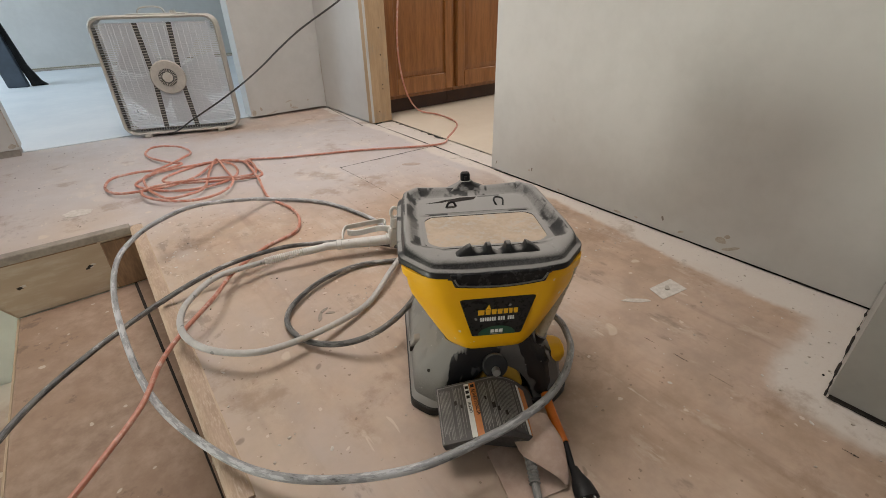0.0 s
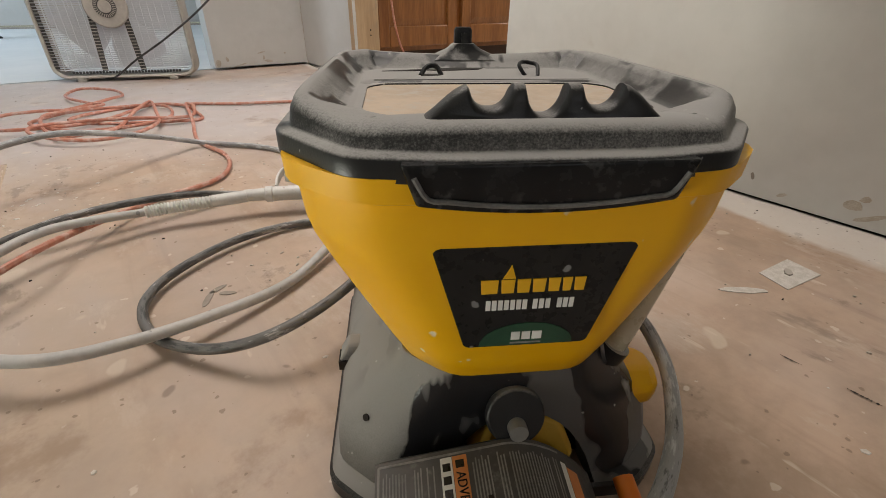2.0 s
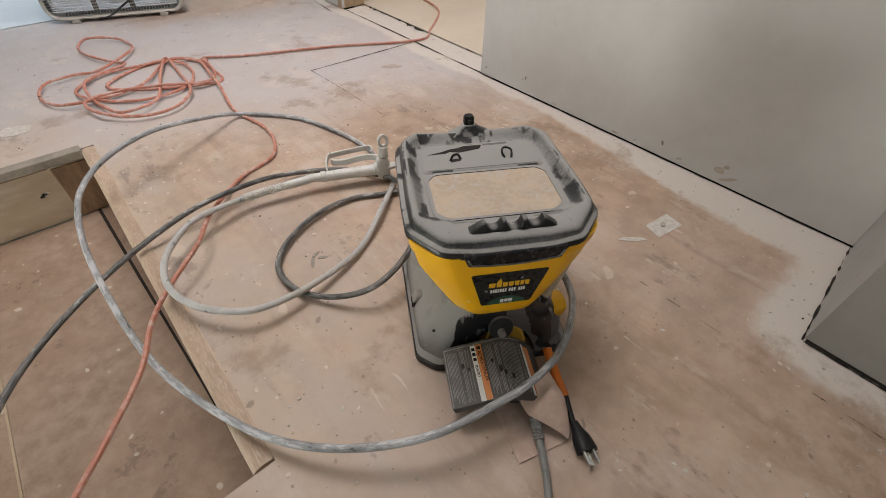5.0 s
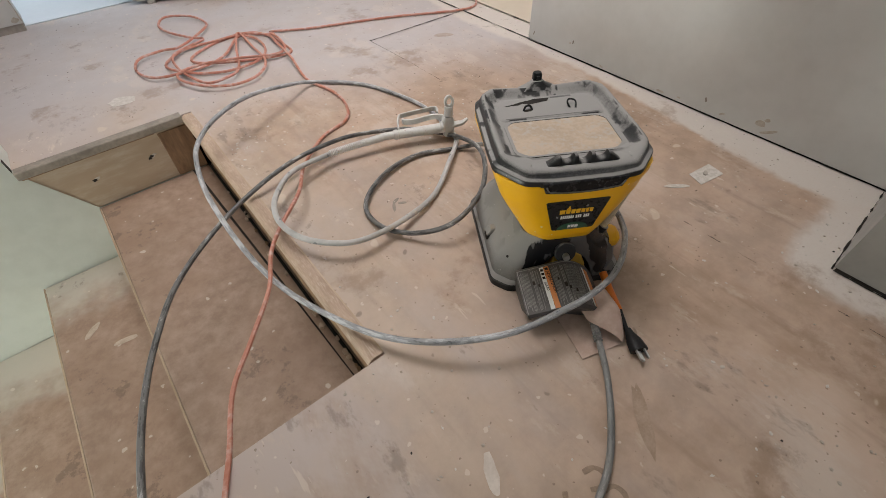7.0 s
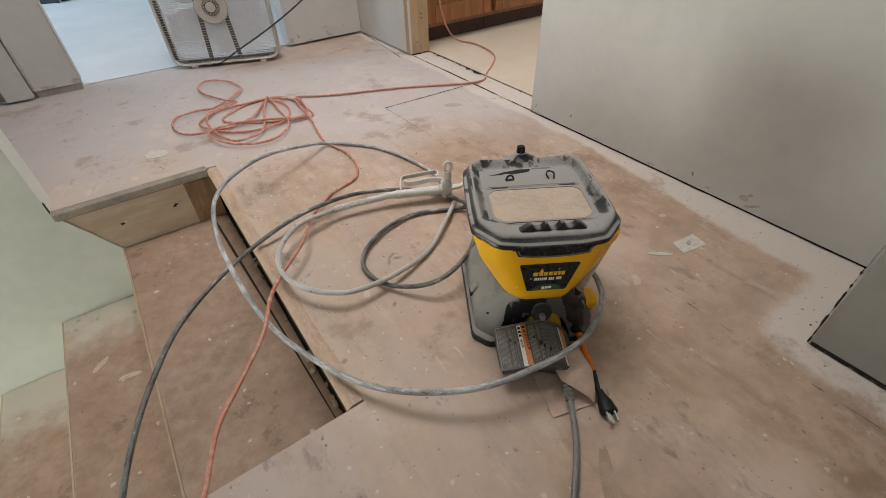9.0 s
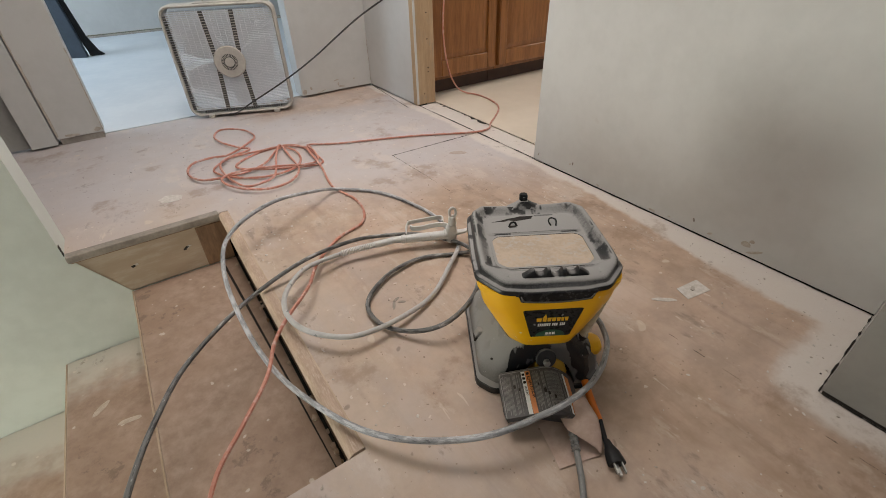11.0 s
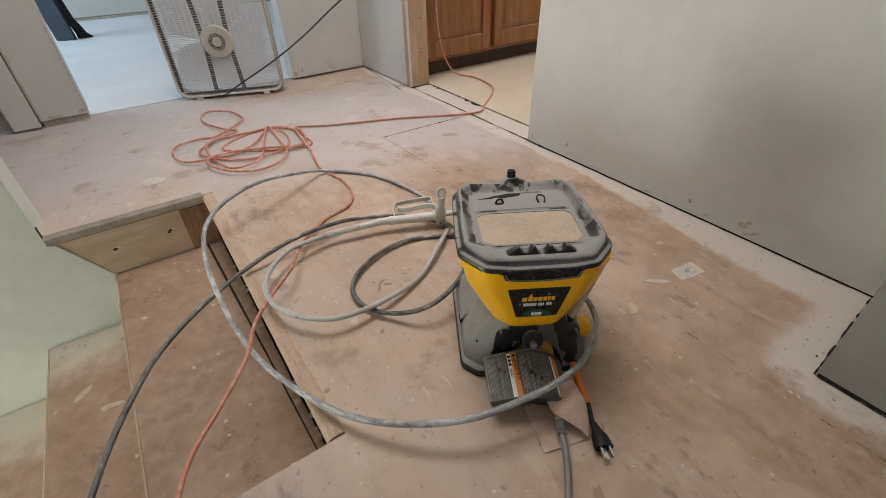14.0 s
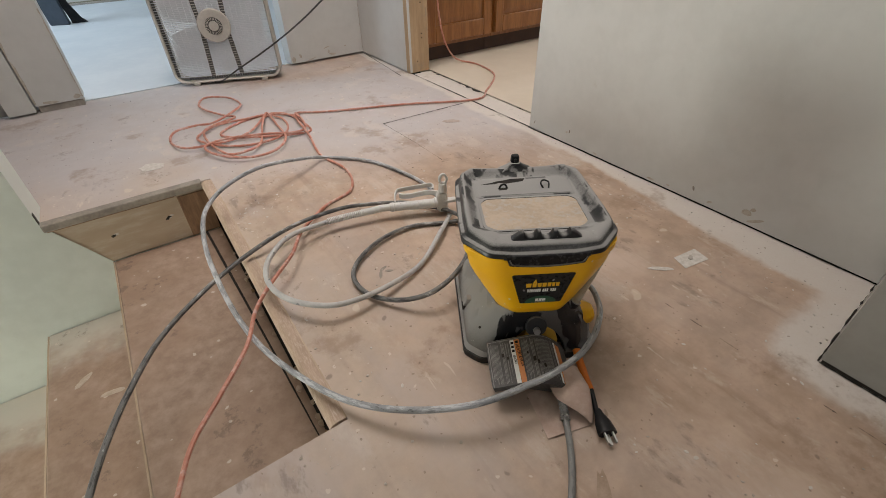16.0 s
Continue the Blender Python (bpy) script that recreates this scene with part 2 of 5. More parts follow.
def tread_material():
    """Worn plywood treads; the lower ones turn paler towards the painted wall."""
    t = Tree("tread_plywood")
    sep = t.add("ShaderNodeSeparateXYZ")
    t.link(t.place, sep.inputs[0])
    big, mid, fine = t.noise(5.0, 5.0, 0.65), t.noise(26.0, 6.0, 0.7), t.noise(150.0, 3.0)
    col = t.mix(t.ramp(mid, 0.3, 0.7), (0.285, 0.19, 0.138), (0.42, 0.305, 0.235))
    col = t.mix(t.ramp(big, 0.40, 0.68, 0.0, 0.6), col, (0.30, 0.195, 0.135))
    wob = t.math("MULTIPLY", t.math("SUBTRACT", t.noise(7.0, 4.0, 0.6), 0.5), 0.35)
    low = t.math("ADD", sep.outputs[1], t.math("MULTIPLY", t.math("ADD", sep.outputs[2], 0.186), -0.35))
    # pale greenish grey mixed in towards the wall, on the lower treads only
    over = t.ramp(t.math("ADD", low, wob), 1.38, 1.56, 0.0, 0.85)
    over = t.math("MULTIPLY", over, t.ramp(sep.outputs[2], -0.20, -0.36))
    col = t.mix(over, col, (0.56, 0.53, 0.46))
    col = t.mix(t.math("MULTIPLY", t.spots(34.0, 0.26), 0.7), col, (0.62, 0.55, 0.47))
    col = t.mix(t.math("MULTIPLY", t.spots(13.0, 0.2), 0.4), col, (0.55, 0.46, 0.38))
    scuff = t.ramp(t.math("MULTIPLY", t.noise(24.0, 6.0, 0.75), t.ramp(t.noise(5.0, 2.0), 0.45, 0.65)), 0.50, 0.62, 0.0, 0.5)
    col = t.mix(scuff, col, (0.12, 0.085, 0.065))
    return t.done(col, t.ramp(mid, 0.3, 0.7, 0.5, 0.75), mid, 0.0012)


M_TREAD = tread_material()
M_WALL = surface("drywall_paint", (0.54, 0.53, 0.51), (0.59, 0.58, 0.56), 3, 0.5, 0.0006, dust=(0.53, 0.505, 0.475), dust_at=(0.74, 1.05))
M_WALL_STAIR = surface("stair_wall_paint", (0.56, 0.59, 0.54), (0.63, 0.66, 0.61), 3, 0.42, 0.0005)
M_GREYWALL = surface("grey_wall_tone", (0.30, 0.295, 0.275), (0.36, 0.35, 0.33), 4, 0.6, 0.0006, dust=(0.25, 0.23, 0.2), dust_at=(0.6, 0.9))
M_CEIL = surface("ceiling_paint", (0.74, 0.73, 0.70), (0.78, 0.77, 0.74), 4, 0.8, 0.001)
M_FAR_FLOOR = surface("pale_floor", (0.66, 0.70, 0.74), (0.74, 0.77, 0.80), 3, 0.5, 0.0004, spots=(9, 0.15, (0.5, 0.5, 0.5)))
M_LINO = surface("cream_vinyl", (0.60, 0.52, 0.42), (0.66, 0.58, 0.48), 5, 0.4, 0.0004)
M_STUD = surface("raw_pine", (0.38, 0.25, 0.14), (0.50, 0.35, 0.21), 6, 0.65, 0.001, stretch=(6, 6, 0.5), dust=(0.30, 0.24, 0.18), dust_at=(0.55, 0.9))
M_EDGE = surface("cut_wood_edge", (0.42, 0.31, 0.21), (0.55, 0.43, 0.32), 12, 0.6, 0.001, stretch=(6, 0.6, 6))
M_NOSE = surface("worn_tan_wood", (0.38, 0.27, 0.195), (0.52, 0.385, 0.29), 14, 0.55, 0.0008, stretch=(4, 0.7, 4), dust=(0.56, 0.45, 0.36), dust_at=(0.5, 0.9))
M_ENDTRIM = surface("grime_on_trim", (0.21, 0.18, 0.155), (0.33, 0.285, 0.24), 14, 0.6, 0.001)
M_GREYTRIM = surface("grey_painted_trim", (0.30, 0.27, 0.24), (0.42, 0.38, 0.33), 9, 0.6, 0.001)
M_PANEL = surface("dusty_wood_panel", (0.42, 0.32, 0.225), (0.50, 0.40, 0.30), 3, 0.6, 0.001, dust=(0.54, 0.47, 0.385), dust_at=(0.40, 1.0), stretch=(0.6, 1, 2.5))
M_DARKWOOD = surface("rough_dark_wood", (0.16, 0.09, 0.05), (0.30, 0.18, 0.10), 8, 0.7, 0.002, stretch=(4, 4, 0.6))
# near-black for gaps and holes, shade put in the colour; also crumbs and chips
M_GAP = surface("dark_gaps_and_crumbs", (0.012, 0.010, 0.009), (0.035, 0.028, 0.022), 30, 0.95, 0.002)
M_OAK = surface("honey_oak", (0.19, 0.070, 0.017), (0.30, 0.120, 0.034), 5, 0.35, 0.0005, stretch=(7, 7, 0.5), coat=0.25)
M_KICK = surface("dark_toe_kick", (0.045, 0.022, 0.015), (0.07, 0.035, 0.022), 8, 0.6)
M_FANBODY = surface("dusty_beige_plastic", (0.44, 0.41, 0.37), (0.54, 0.51, 0.46), 9, 0.5, 0.0004)
M_FANGRILL = surface("white_fan_plastic", (0.70, 0.73, 0.77), (0.78, 0.80, 0.84), 20, 0.45)
M_FANDARK = surface("dark_fan_plastic", (0.05, 0.048, 0.046), (0.09, 0.085, 0.08), 20, 0.6)
M_BLACK = surface("black_plastic", (0.010, 0.010, 0.011), (0.018, 0.018, 0.019), 25, 0.42, 0.0003, dust=(0.10, 0.095, 0.09), dust_at=(0.62, 1.0))
M_GLOSS = surface("glossy_black_plastic", (0.010, 0.010, 0.011), (0.018, 0.018, 0.019), 18, 0.22, 0.0003, dust=(0.06, 0.06, 0.06), dust_at=(0.55, 0.9))
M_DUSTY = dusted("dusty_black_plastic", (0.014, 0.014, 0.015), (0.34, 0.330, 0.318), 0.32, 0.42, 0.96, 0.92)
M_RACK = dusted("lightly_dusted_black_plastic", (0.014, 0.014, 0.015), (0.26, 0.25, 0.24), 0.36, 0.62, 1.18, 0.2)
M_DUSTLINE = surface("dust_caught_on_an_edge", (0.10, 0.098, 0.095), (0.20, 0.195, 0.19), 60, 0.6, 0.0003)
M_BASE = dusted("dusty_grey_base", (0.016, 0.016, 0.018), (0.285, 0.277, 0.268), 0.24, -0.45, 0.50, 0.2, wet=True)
M_YELLOW = surface("yellow_plastic", (0.83, 0.425, 0.004), (0.87, 0.465, 0.006), 7, 0.38, 0.0002, spots=(55, 0.22, (0.75, 0.66, 0.5)))
M_OCHRE = surface("dull_ochre_plastic", (0.46, 0.27, 0.025), (0.56, 0.33, 0.04), 12, 0.5, 0.0003)
M_LABEL = surface("black_label", (0.012, 0.012, 0.013), (0.02, 0.02, 0.02), 20, 0.3, 0.0001, spots=(75, 0.26, (0.25, 0.25, 0.25)))
M_LOGO = surface("yellow_print", (0.80, 0.42, 0.01), (0.84, 0.46, 0.02), 20, 0.4)
M_WHITE = surface("white_print", (0.72, 0.72, 0.70), (0.80, 0.80, 0.78), 25, 0.5)
M_GREEN = surface("green_print", (0.012, 0.060, 0.035), (0.02, 0.08, 0.045), 25, 0.4)
M_WARN = surface("grey_warning_label", (0.055, 0.052, 0.050), (0.085, 0.08, 0.078), 25, 0.5, 0.0002, dust=(0.2, 0.19, 0.18), dust_at=(0.6, 0.95))
M_PRINT = surface("pale_small_print", (0.17, 0.165, 0.16), (0.30, 0.29, 0.28), 50, 0.6)
M_ORANGE = surface("orange_print", (0.62, 0.20, 0.05), (0.70, 0.26, 0.08), 25, 0.5)
M_ORANGEP = surface("orange_plastic", (0.70, 0.17, 0.015), (0.78, 0.21, 0.02), 20, 0.4)
M_LID_PAD = surface("dusty_beige_lid_recess", (0.46, 0.36, 0.27), (0.58, 0.46, 0.35), 18, 0.7, 0.0003, dust=(0.50, 0.45, 0.40), dust_at=(0.45, 0.8), spots=(30, 0.5, (0.60, 0.54, 0.47)))


def hose_material(name, dark, grey, pale, cover=0.5):
    """Rubber hose with dried paint rubbed into long streaks along its length."""
    t = Tree(name)
    along = t.add("ShaderNodeTexCoord").outputs["UV"]
    wide, thin = t.noise(95.0, 5.0, 0.65, along, (1.0, 0.20, 1.0)), t.noise(300.0, 4.0, 0.7, along, (1.0, 0.14, 1.0))
    both = t.math("ADD", t.math("MULTIPLY", wide, 0.6), t.math("MULTIPLY", thin, 0.4))
    shift = t.math("ADD", both, t.math("MULTIPLY", t.math("SUBTRACT", t.noise(7.0, 2.0), 0.5), 0.35))
    col = t.mix(t.ramp(shift, cover - 0.09, cover - 0.02), dark, grey)
    col = t.mix(t.ramp(shift, cover + 0.03, cover + 0.10), col, pale)
    return t.done(col, t.ramp(both, 0.4, 0.6, 0.38, 0.6), both, 0.0004)


M_HOSE = hose_material("grey_hose_rubber", (0.085, 0.088, 0.092), (0.30, 0.305, 0.315), (0.52, 0.53, 0.55), 0.455)
M_SUPPLY = hose_material("dusty_dark_lead_rubber", (0.12, 0.12, 0.12), (0.19, 0.187, 0.182), (0.30, 0.29, 0.28), 0.50)
M_HOSE_PALE = surface("pale_grey_hose", (0.42, 0.415, 0.405), (0.54, 0.53, 0.515), 16, 0.5, 0.0004, spots=(70, 0.4, (0.25, 0.25, 0.25)))
M_HOSE_DARK = hose_material("dark_grey_hose", (0.06, 0.06, 0.06), (0.15, 0.147, 0.143), (0.42, 0.415, 0.41), 0.51)
M_CORD = surface("faded_orange_cord", (0.47, 0.175, 0.115), (0.56, 0.255, 0.19), 10, 0.5, 0.0003, dust=(0.60, 0.42, 0.37), dust_at=(0.42, 0.85))
M_CABLE = surface("black_cable", (0.03, 0.028, 0.027), (0.06, 0.056, 0.052), 20, 0.5)
M_GUN = surface("pale_grey_metal_paint", (0.60, 0.59, 0.575), (0.70, 0.69, 0.67), 25, 0.4, 0.0004, dust=(0.46, 0.38, 0.36), dust_at=(0.6, 0.9))
M_STEEL = surface("dull_steel", (0.50, 0.50, 0.49), (0.60, 0.60, 0.58), 30, 0.35, 0.0002, metal=0.9)
M_PAPER = surface("stained_kraft_paper", (0.52, 0.37, 0.30), (0.64, 0.50, 0.43), 14, 0.8, 0.0006)
M_TAPE_DIM = surface("faded_tape", (0.56, 0.49, 0.43), (0.68, 0.61, 0.55), 30, 0.7)
M_SCUFF = surface("brown_scuff", (0.40, 0.345, 0.285), (0.54, 0.48, 0.42), 60, 0.8)
M_SPILL = surface("dried_spill", (0.32, 0.225, 0.16), (0.42, 0.31, 0.235), 40, 0.6)
M_RING = surface("brown_ring_stain", (0.25, 0.18, 0.13), (0.34, 0.25, 0.185), 60, 0.7)
M_SMEAR = surface("cream_smear", (0.42, 0.34, 0.27), (0.54, 0.45, 0.37), 45, 0.7)
M_WALLSCUFF = surface("pale_wall_scuff", (0.50, 0.46, 0.41), (0.64, 0.60, 0.56), 90, 0.7)
M_STAIN = surface("faint_stain", (0.36, 0.29, 0.25), (0.46, 0.38, 0.33), 40, 0.7)
M_SLATE = surface("slate_blue_plastic", (0.030, 0.042, 0.058), (0.045, 0.060, 0.080), 8, 0.5)
M_TUBE = surface("milky_tube", (0.46, 0.40, 0.29), (0.54, 0.48, 0.36), 12, 0.3)


# ---- mesh helpers ----
def part(name, bm, material, parent=None, label="", smooth=40, bevel=0.0):
    """Links a bmesh as one mesh object, under a thing or a part."""
    bmesh.ops.recalc_face_normals(bm, faces=bm.faces)
    me = bpy.data.meshes.new(name)
    bm.to_mesh(me)
    bm.free()
    me.materials.append(material)
    if smooth:
        me.shade_smooth()
        me.set_sharp_from_angle(angle=radians(smooth))
    ob = new(name, me)
    if parent:
        ob.parent = parent
    if label:
        ob["label"] = label
    if bevel:
        mod = ob.modifiers.new("bevel", "BEVEL")
        mod.width, mod.segments, mod.limit_method = bevel, 2, "ANGLE"
    return ob


def thing(name, m, label, category, group="", kind=""):
    ob = new(name)
    ob.empty_display_size = 0.05
    ob.matrix_basis = m
    return tagged(ob, label, category, group, kind)


def box(x0, x1, y0, y1, z0, z1, bm=None):
    bm = bm or bmesh.new()
    made = bmesh.ops.create_cube(bm, size=1)["verts"]
    bmesh.ops.transform(bm, matrix=Matrix.Translation(((x0 + x1) / 2, (y0 + y1) / 2, (z0 + z1) / 2)) @ Matrix.Diagonal((x1 - x0, y1 - y0, z1 - z0, 1)), verts=made)
    return bm


def cylinder(r0, r1, length, m=Matrix(), segments=24, bm=None):
    """A cone or cylinder from the origin along z, then moved by m."""
    bm = bm or bmesh.new()
    made = bmesh.ops.create_cone(bm, cap_ends=True, segments=segments, radius1=r0, radius2=r1, depth=length)["verts"]
    bmesh.ops.transform(bm, matrix=m @ Matrix.Translation((0, 0, length / 2)), verts=made)
    return bm


def loft(rings, bm=None, caps=True, closed=True):
    """Quads between rings of as many points each."""
    bm = bm or bmesh.new()
    rows = [[bm.verts.new(p) for p in ring] for ring in rings]
    n = len(rows[0])
    for a, b in zip(rows, rows[1:]):
        for i in range(n if closed else n - 1):
            j = (i + 1) % n
            bm.faces.new((a[i], a[j], b[j], b[i]))
    if caps and closed:
        bm.faces.new(rows[0][::-1])
        bm.faces.new(rows[-1])
    return bm


def spline(points, steps=10):
    """A smooth line through the points."""
    p = [Vector(q) for q in points]
    p = [p[0] * 2 - p[1]] + p + [p[-1] * 2 - p[-2]]
    out = []
    for i in range(1, len(p) - 2):
        a, b, c, d = p[i - 1:i + 3]
        for k in range(steps):
            s = k / steps
            out.append(0.5 * ((2 * b) + (c - a) * s + (2 * a - 5 * b + 4 * c - d) * s * s + (3 * b - a - 3 * c + d) * s ** 3))
    out.append(p[-2])
    return out


def sweep(points, radius, steps=10, sides=10, bm=None, ribs=0.0):
    """A round tube along a smooth line; ribs swells every other ring."""
    line = spline(points, steps)
    rings, up = [], Vector((0, 0, 1))
    for i, p in enumerate(line):
        t = (line[min(i + 1, len(line) - 1)] - line[max(i - 1, 0)]).normalized()
        if abs(t.z) > 0.95:
            up = Vector((0, 1, 0))
        side = t.cross(up).normalized()
        top = side.cross(t)
        r = radius + (ribs if i % 2 else 0)
        rings.append([p + (side * math.cos(a) + top * math.sin(a)) * r for a in (2 * math.pi * k / sides for k in range(sides))])
    out = loft(rings, bm)
    if bm is None:
        # lengthwise texture coordinates in metres
        uv = out.loops.layers.uv.new("UVMap")
        where, run = {}, 0.0
        for i, p in enumerate(line):
            run += (p - line[i - 1]).length if i else 0.0
            for k, q in enumerate(rings[i]):
                where[(round(q[0], 6), round(q[1], 6), round(q[2], 6))] = (radius * abs(2 * k / sides - 1) * math.pi, run)
        for face in out.faces:
            for corner in face.loops:
                q = corner.vert.co
                corner[uv].uv = where.get((round(q[0], 6), round(q[1], 6), round(q[2], 6)), (0.0, 0.0))
    return out


def plate(outline, z0, z1, bm=None):
    """A flat outline in x and y, from z0 to z1."""
    return loft([[(x, y, z0) for x, y in outline], [(x, y, z1) for x, y in outline]], bm)


def wall(name, label, boxes, material=None):
    """A wall of the setting from boxes that butt."""
    bm = bmesh.new()
    for b in boxes:
        box(*b, bm)
    return tagged(part(name, bm, material or M_WALL, smooth=0), label, "wall", kind="structure")


# ---- the setting ----
WX, H = 1.165, 2.40
FAR_Y, STAIR_Y = 2.64, 1.535
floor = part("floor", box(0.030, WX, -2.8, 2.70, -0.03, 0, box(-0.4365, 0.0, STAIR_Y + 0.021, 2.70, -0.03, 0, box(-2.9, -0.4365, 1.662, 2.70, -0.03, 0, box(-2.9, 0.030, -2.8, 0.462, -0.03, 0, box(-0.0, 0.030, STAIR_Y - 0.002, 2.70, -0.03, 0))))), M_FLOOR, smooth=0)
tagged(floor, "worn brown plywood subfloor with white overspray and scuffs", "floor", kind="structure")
threshold = tagged(part("threshold", box(WX + 0.003, 1.272, 1.2, 2.09, -0.03, -0.001), M_FLOOR, smooth=0), "bare plywood strip in the kitchen doorway", "floor", kind="structure")
tagged(part("floor_kitchen", box(1.276, 4.2, -0.5, 3.1, -0.03, 0.004), M_LINO, smooth=0), "cream vinyl kitchen floor with a ragged cut edge", "floor", kind="structure")
tagged(part("floor_far_room", box(-2.5, 3.0, 2.703, 6.1, -0.03, 0.003), M_FAR_FLOOR, smooth=0), "pale floor of the bright room beyond", "floor", kind="structure")


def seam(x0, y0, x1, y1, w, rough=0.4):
    """A plywood joint as a flat uneven dark strip, its shade in the colour."""
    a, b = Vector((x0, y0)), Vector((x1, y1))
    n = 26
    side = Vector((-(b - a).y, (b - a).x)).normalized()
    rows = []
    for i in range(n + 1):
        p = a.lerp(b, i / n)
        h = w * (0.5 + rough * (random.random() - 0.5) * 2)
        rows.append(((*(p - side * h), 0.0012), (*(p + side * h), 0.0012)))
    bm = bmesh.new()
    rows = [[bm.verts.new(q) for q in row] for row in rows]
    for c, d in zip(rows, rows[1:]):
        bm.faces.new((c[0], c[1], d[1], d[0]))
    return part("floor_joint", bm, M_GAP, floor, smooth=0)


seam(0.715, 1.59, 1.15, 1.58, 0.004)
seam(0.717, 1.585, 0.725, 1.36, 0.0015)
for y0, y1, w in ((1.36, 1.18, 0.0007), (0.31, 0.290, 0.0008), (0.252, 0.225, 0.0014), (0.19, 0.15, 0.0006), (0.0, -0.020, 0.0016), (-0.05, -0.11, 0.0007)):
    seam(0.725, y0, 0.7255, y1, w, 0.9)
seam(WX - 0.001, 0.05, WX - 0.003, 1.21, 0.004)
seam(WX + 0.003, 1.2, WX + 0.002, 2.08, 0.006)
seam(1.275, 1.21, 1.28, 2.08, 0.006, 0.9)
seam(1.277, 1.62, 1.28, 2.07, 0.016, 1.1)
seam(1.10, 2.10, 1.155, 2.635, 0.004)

wall("wall_right", "off-white drywall with scuffs near its gapped foot", [(WX, 1.27, 0.066, 1.205, 0.004, H)])
# the closet's drywall is set darker than the other walls
wall("wall_closet", "grey drywall corner with a cracked foot", [(0.825, 1.27, -2.8, -0.90, 0.006, H), (0.825, 1.27, -0.90, -0.095, 2.05, H), (1.2, 1.27, -0.9, -0.095, 0, 2.05)], M_GREYWALL)
wall("wall_kitchen_side", "off-white drywall beside the kitchen doorway", [(WX - 0.012, 1.165, 2.087, FAR_Y, 0.01, H), (1.165, 1.272, 2.125, FAR_Y, 0.0, H), (WX, 1.27, 1.205, 2.087, 2.05, H)])
wall("wall_far", "drywall with a wide opening to a bright room", [(0.707, 1.15, FAR_Y, 2.75, 0.012, H), (1.15, 1.272, FAR_Y, 2.75, 0, H), (-0.277, 0.707, FAR_Y, 2.75, 2.05, H), (-0.461, -0.277, FAR_Y, 2.75, 0.03, H)])
wall("wall_passage", "shaded drywall strip beside the opening", [(-0.564, -0.466, 2.625, 2.75, 0.01, H), (-2.9, -1.35, 2.625, 2.75, 0, H), (-1.35, -0.564, 2.625, 2.75, 2.05, H)])
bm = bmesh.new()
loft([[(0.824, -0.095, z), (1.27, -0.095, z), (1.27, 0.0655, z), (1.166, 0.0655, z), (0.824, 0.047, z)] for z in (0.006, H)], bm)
tagged(part("wall_closet_end", bm, M_GREYWALL, smooth=0), "grey drywall end of the closet", "wall", kind="structure")
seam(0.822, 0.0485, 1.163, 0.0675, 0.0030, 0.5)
# grey panel added here; its dark tone stands for the passage's shade
tagged(part("passage_shade_panel", box(-1.35, -0.566, 2.655, 2.69, 0.008, 2.045), M_GREYWALL, bevel=0.002), "added dark grey panel standing for the shaded passage", "door", kind="structure")
bm = bmesh.new()
outline = [(-2.9, -2.6), (0.0, -2.6), (0.0, -0.19), (-0.325, -0.19), (-0.437, 0.0), (-0.437, H), (-2.9, H)]
loft([[(x, STAIR_Y, z) for x, z in outline], [(x, 1.66, z) for x, z in outline]], bm)
tagged(part("wall_stair", bm, M_WALL_STAIR, smooth=0), "pale greenish painted wall beside the stairs", "wall", kind="structure")
wall("wall_stair_near", "plain painted wall on the near side of the stairs", [(-2.9, 0.0, 0.30, 0.42, -2.6, -0.035)], M_WALL_STAIR)
# out-of-view walls with assumed windows, added to shape the light that enters
wall("wall_stair_end", "assumed wall at the stairs' foot, out of view, with window openings", [(-3.0, -2.9, -2.8, 0.45, -2.6, H), (-3.0, -2.9, 0.45, 1.35, -2.6, -0.9), (-3.0, -2.9, 0.45, 1.35, 0.2, H), (-3.0, -2.9, 1.35, 1.72, -2.6, H), (-3.0, -2.9, 1.72, 2.58, 0, 0.8), (-3.0, -2.9, 1.72, 2.58, 2.1, H), (-3.0, -2.9, 2.58, 2.75, 0, H)])
wall("wall_back", "assumed wall behind, out of view, with a window opening", [(-2.9, -1.3, -2.9, -2.8, 0, H), (0.5, 1.27, -2.9, -2.8, 0, H), (-1.3, 0.5, -2.9, -2.8, 0, 0.95), (-1.3, 0.5, -2.9, -2.8, 2.25, H)])
wall("wall_far_room", "bright white walls of the room beyond", [(-2.5, 3.0, 6.0, 6.1, 0.03, H), (3.0, 3.1, 2.75, 6.1, 0, H), (-2.5, -2.4, 2.75, 3.6, 0, H), (-2.5, -2.4, 5.6, 6.1, 0, H), (-2.5, -2.4, 3.6, 5.6, 0, 0.7), (-2.5, -2.4, 3.6, 5.6, 2.3, H), (1.272, 3.0, 3.0, 3.1, 0, H), (-2.5, -1.5, 2.75, 2.85, 0, H)])
# kitchen walls and ceiling are out of view too, assumed to close the rooms
wall("wall_kitchen", "assumed plain kitchen walls, out of view", [(1.272, 4.2, 2.95, 3.0, 0, H), (1.27, 4.2, -0.6, -0.5, 0, H), (4.1, 4.2, -0.5, 0.6, 0, H), (4.1, 4.2, 1.8, 3.0, 0, H), (4.1, 4.2, 0.6, 1.8, 0, 0.9), (4.1, 4.2, 0.6, 1.8, 2.1, H)])
tagged(part("ceiling", box(-3.0, 4.2, -2.9, 6.1, H, H + 0.1), M_CEIL, smooth=0), "assumed plain white ceiling, out of view", "ceiling", kind="structure")
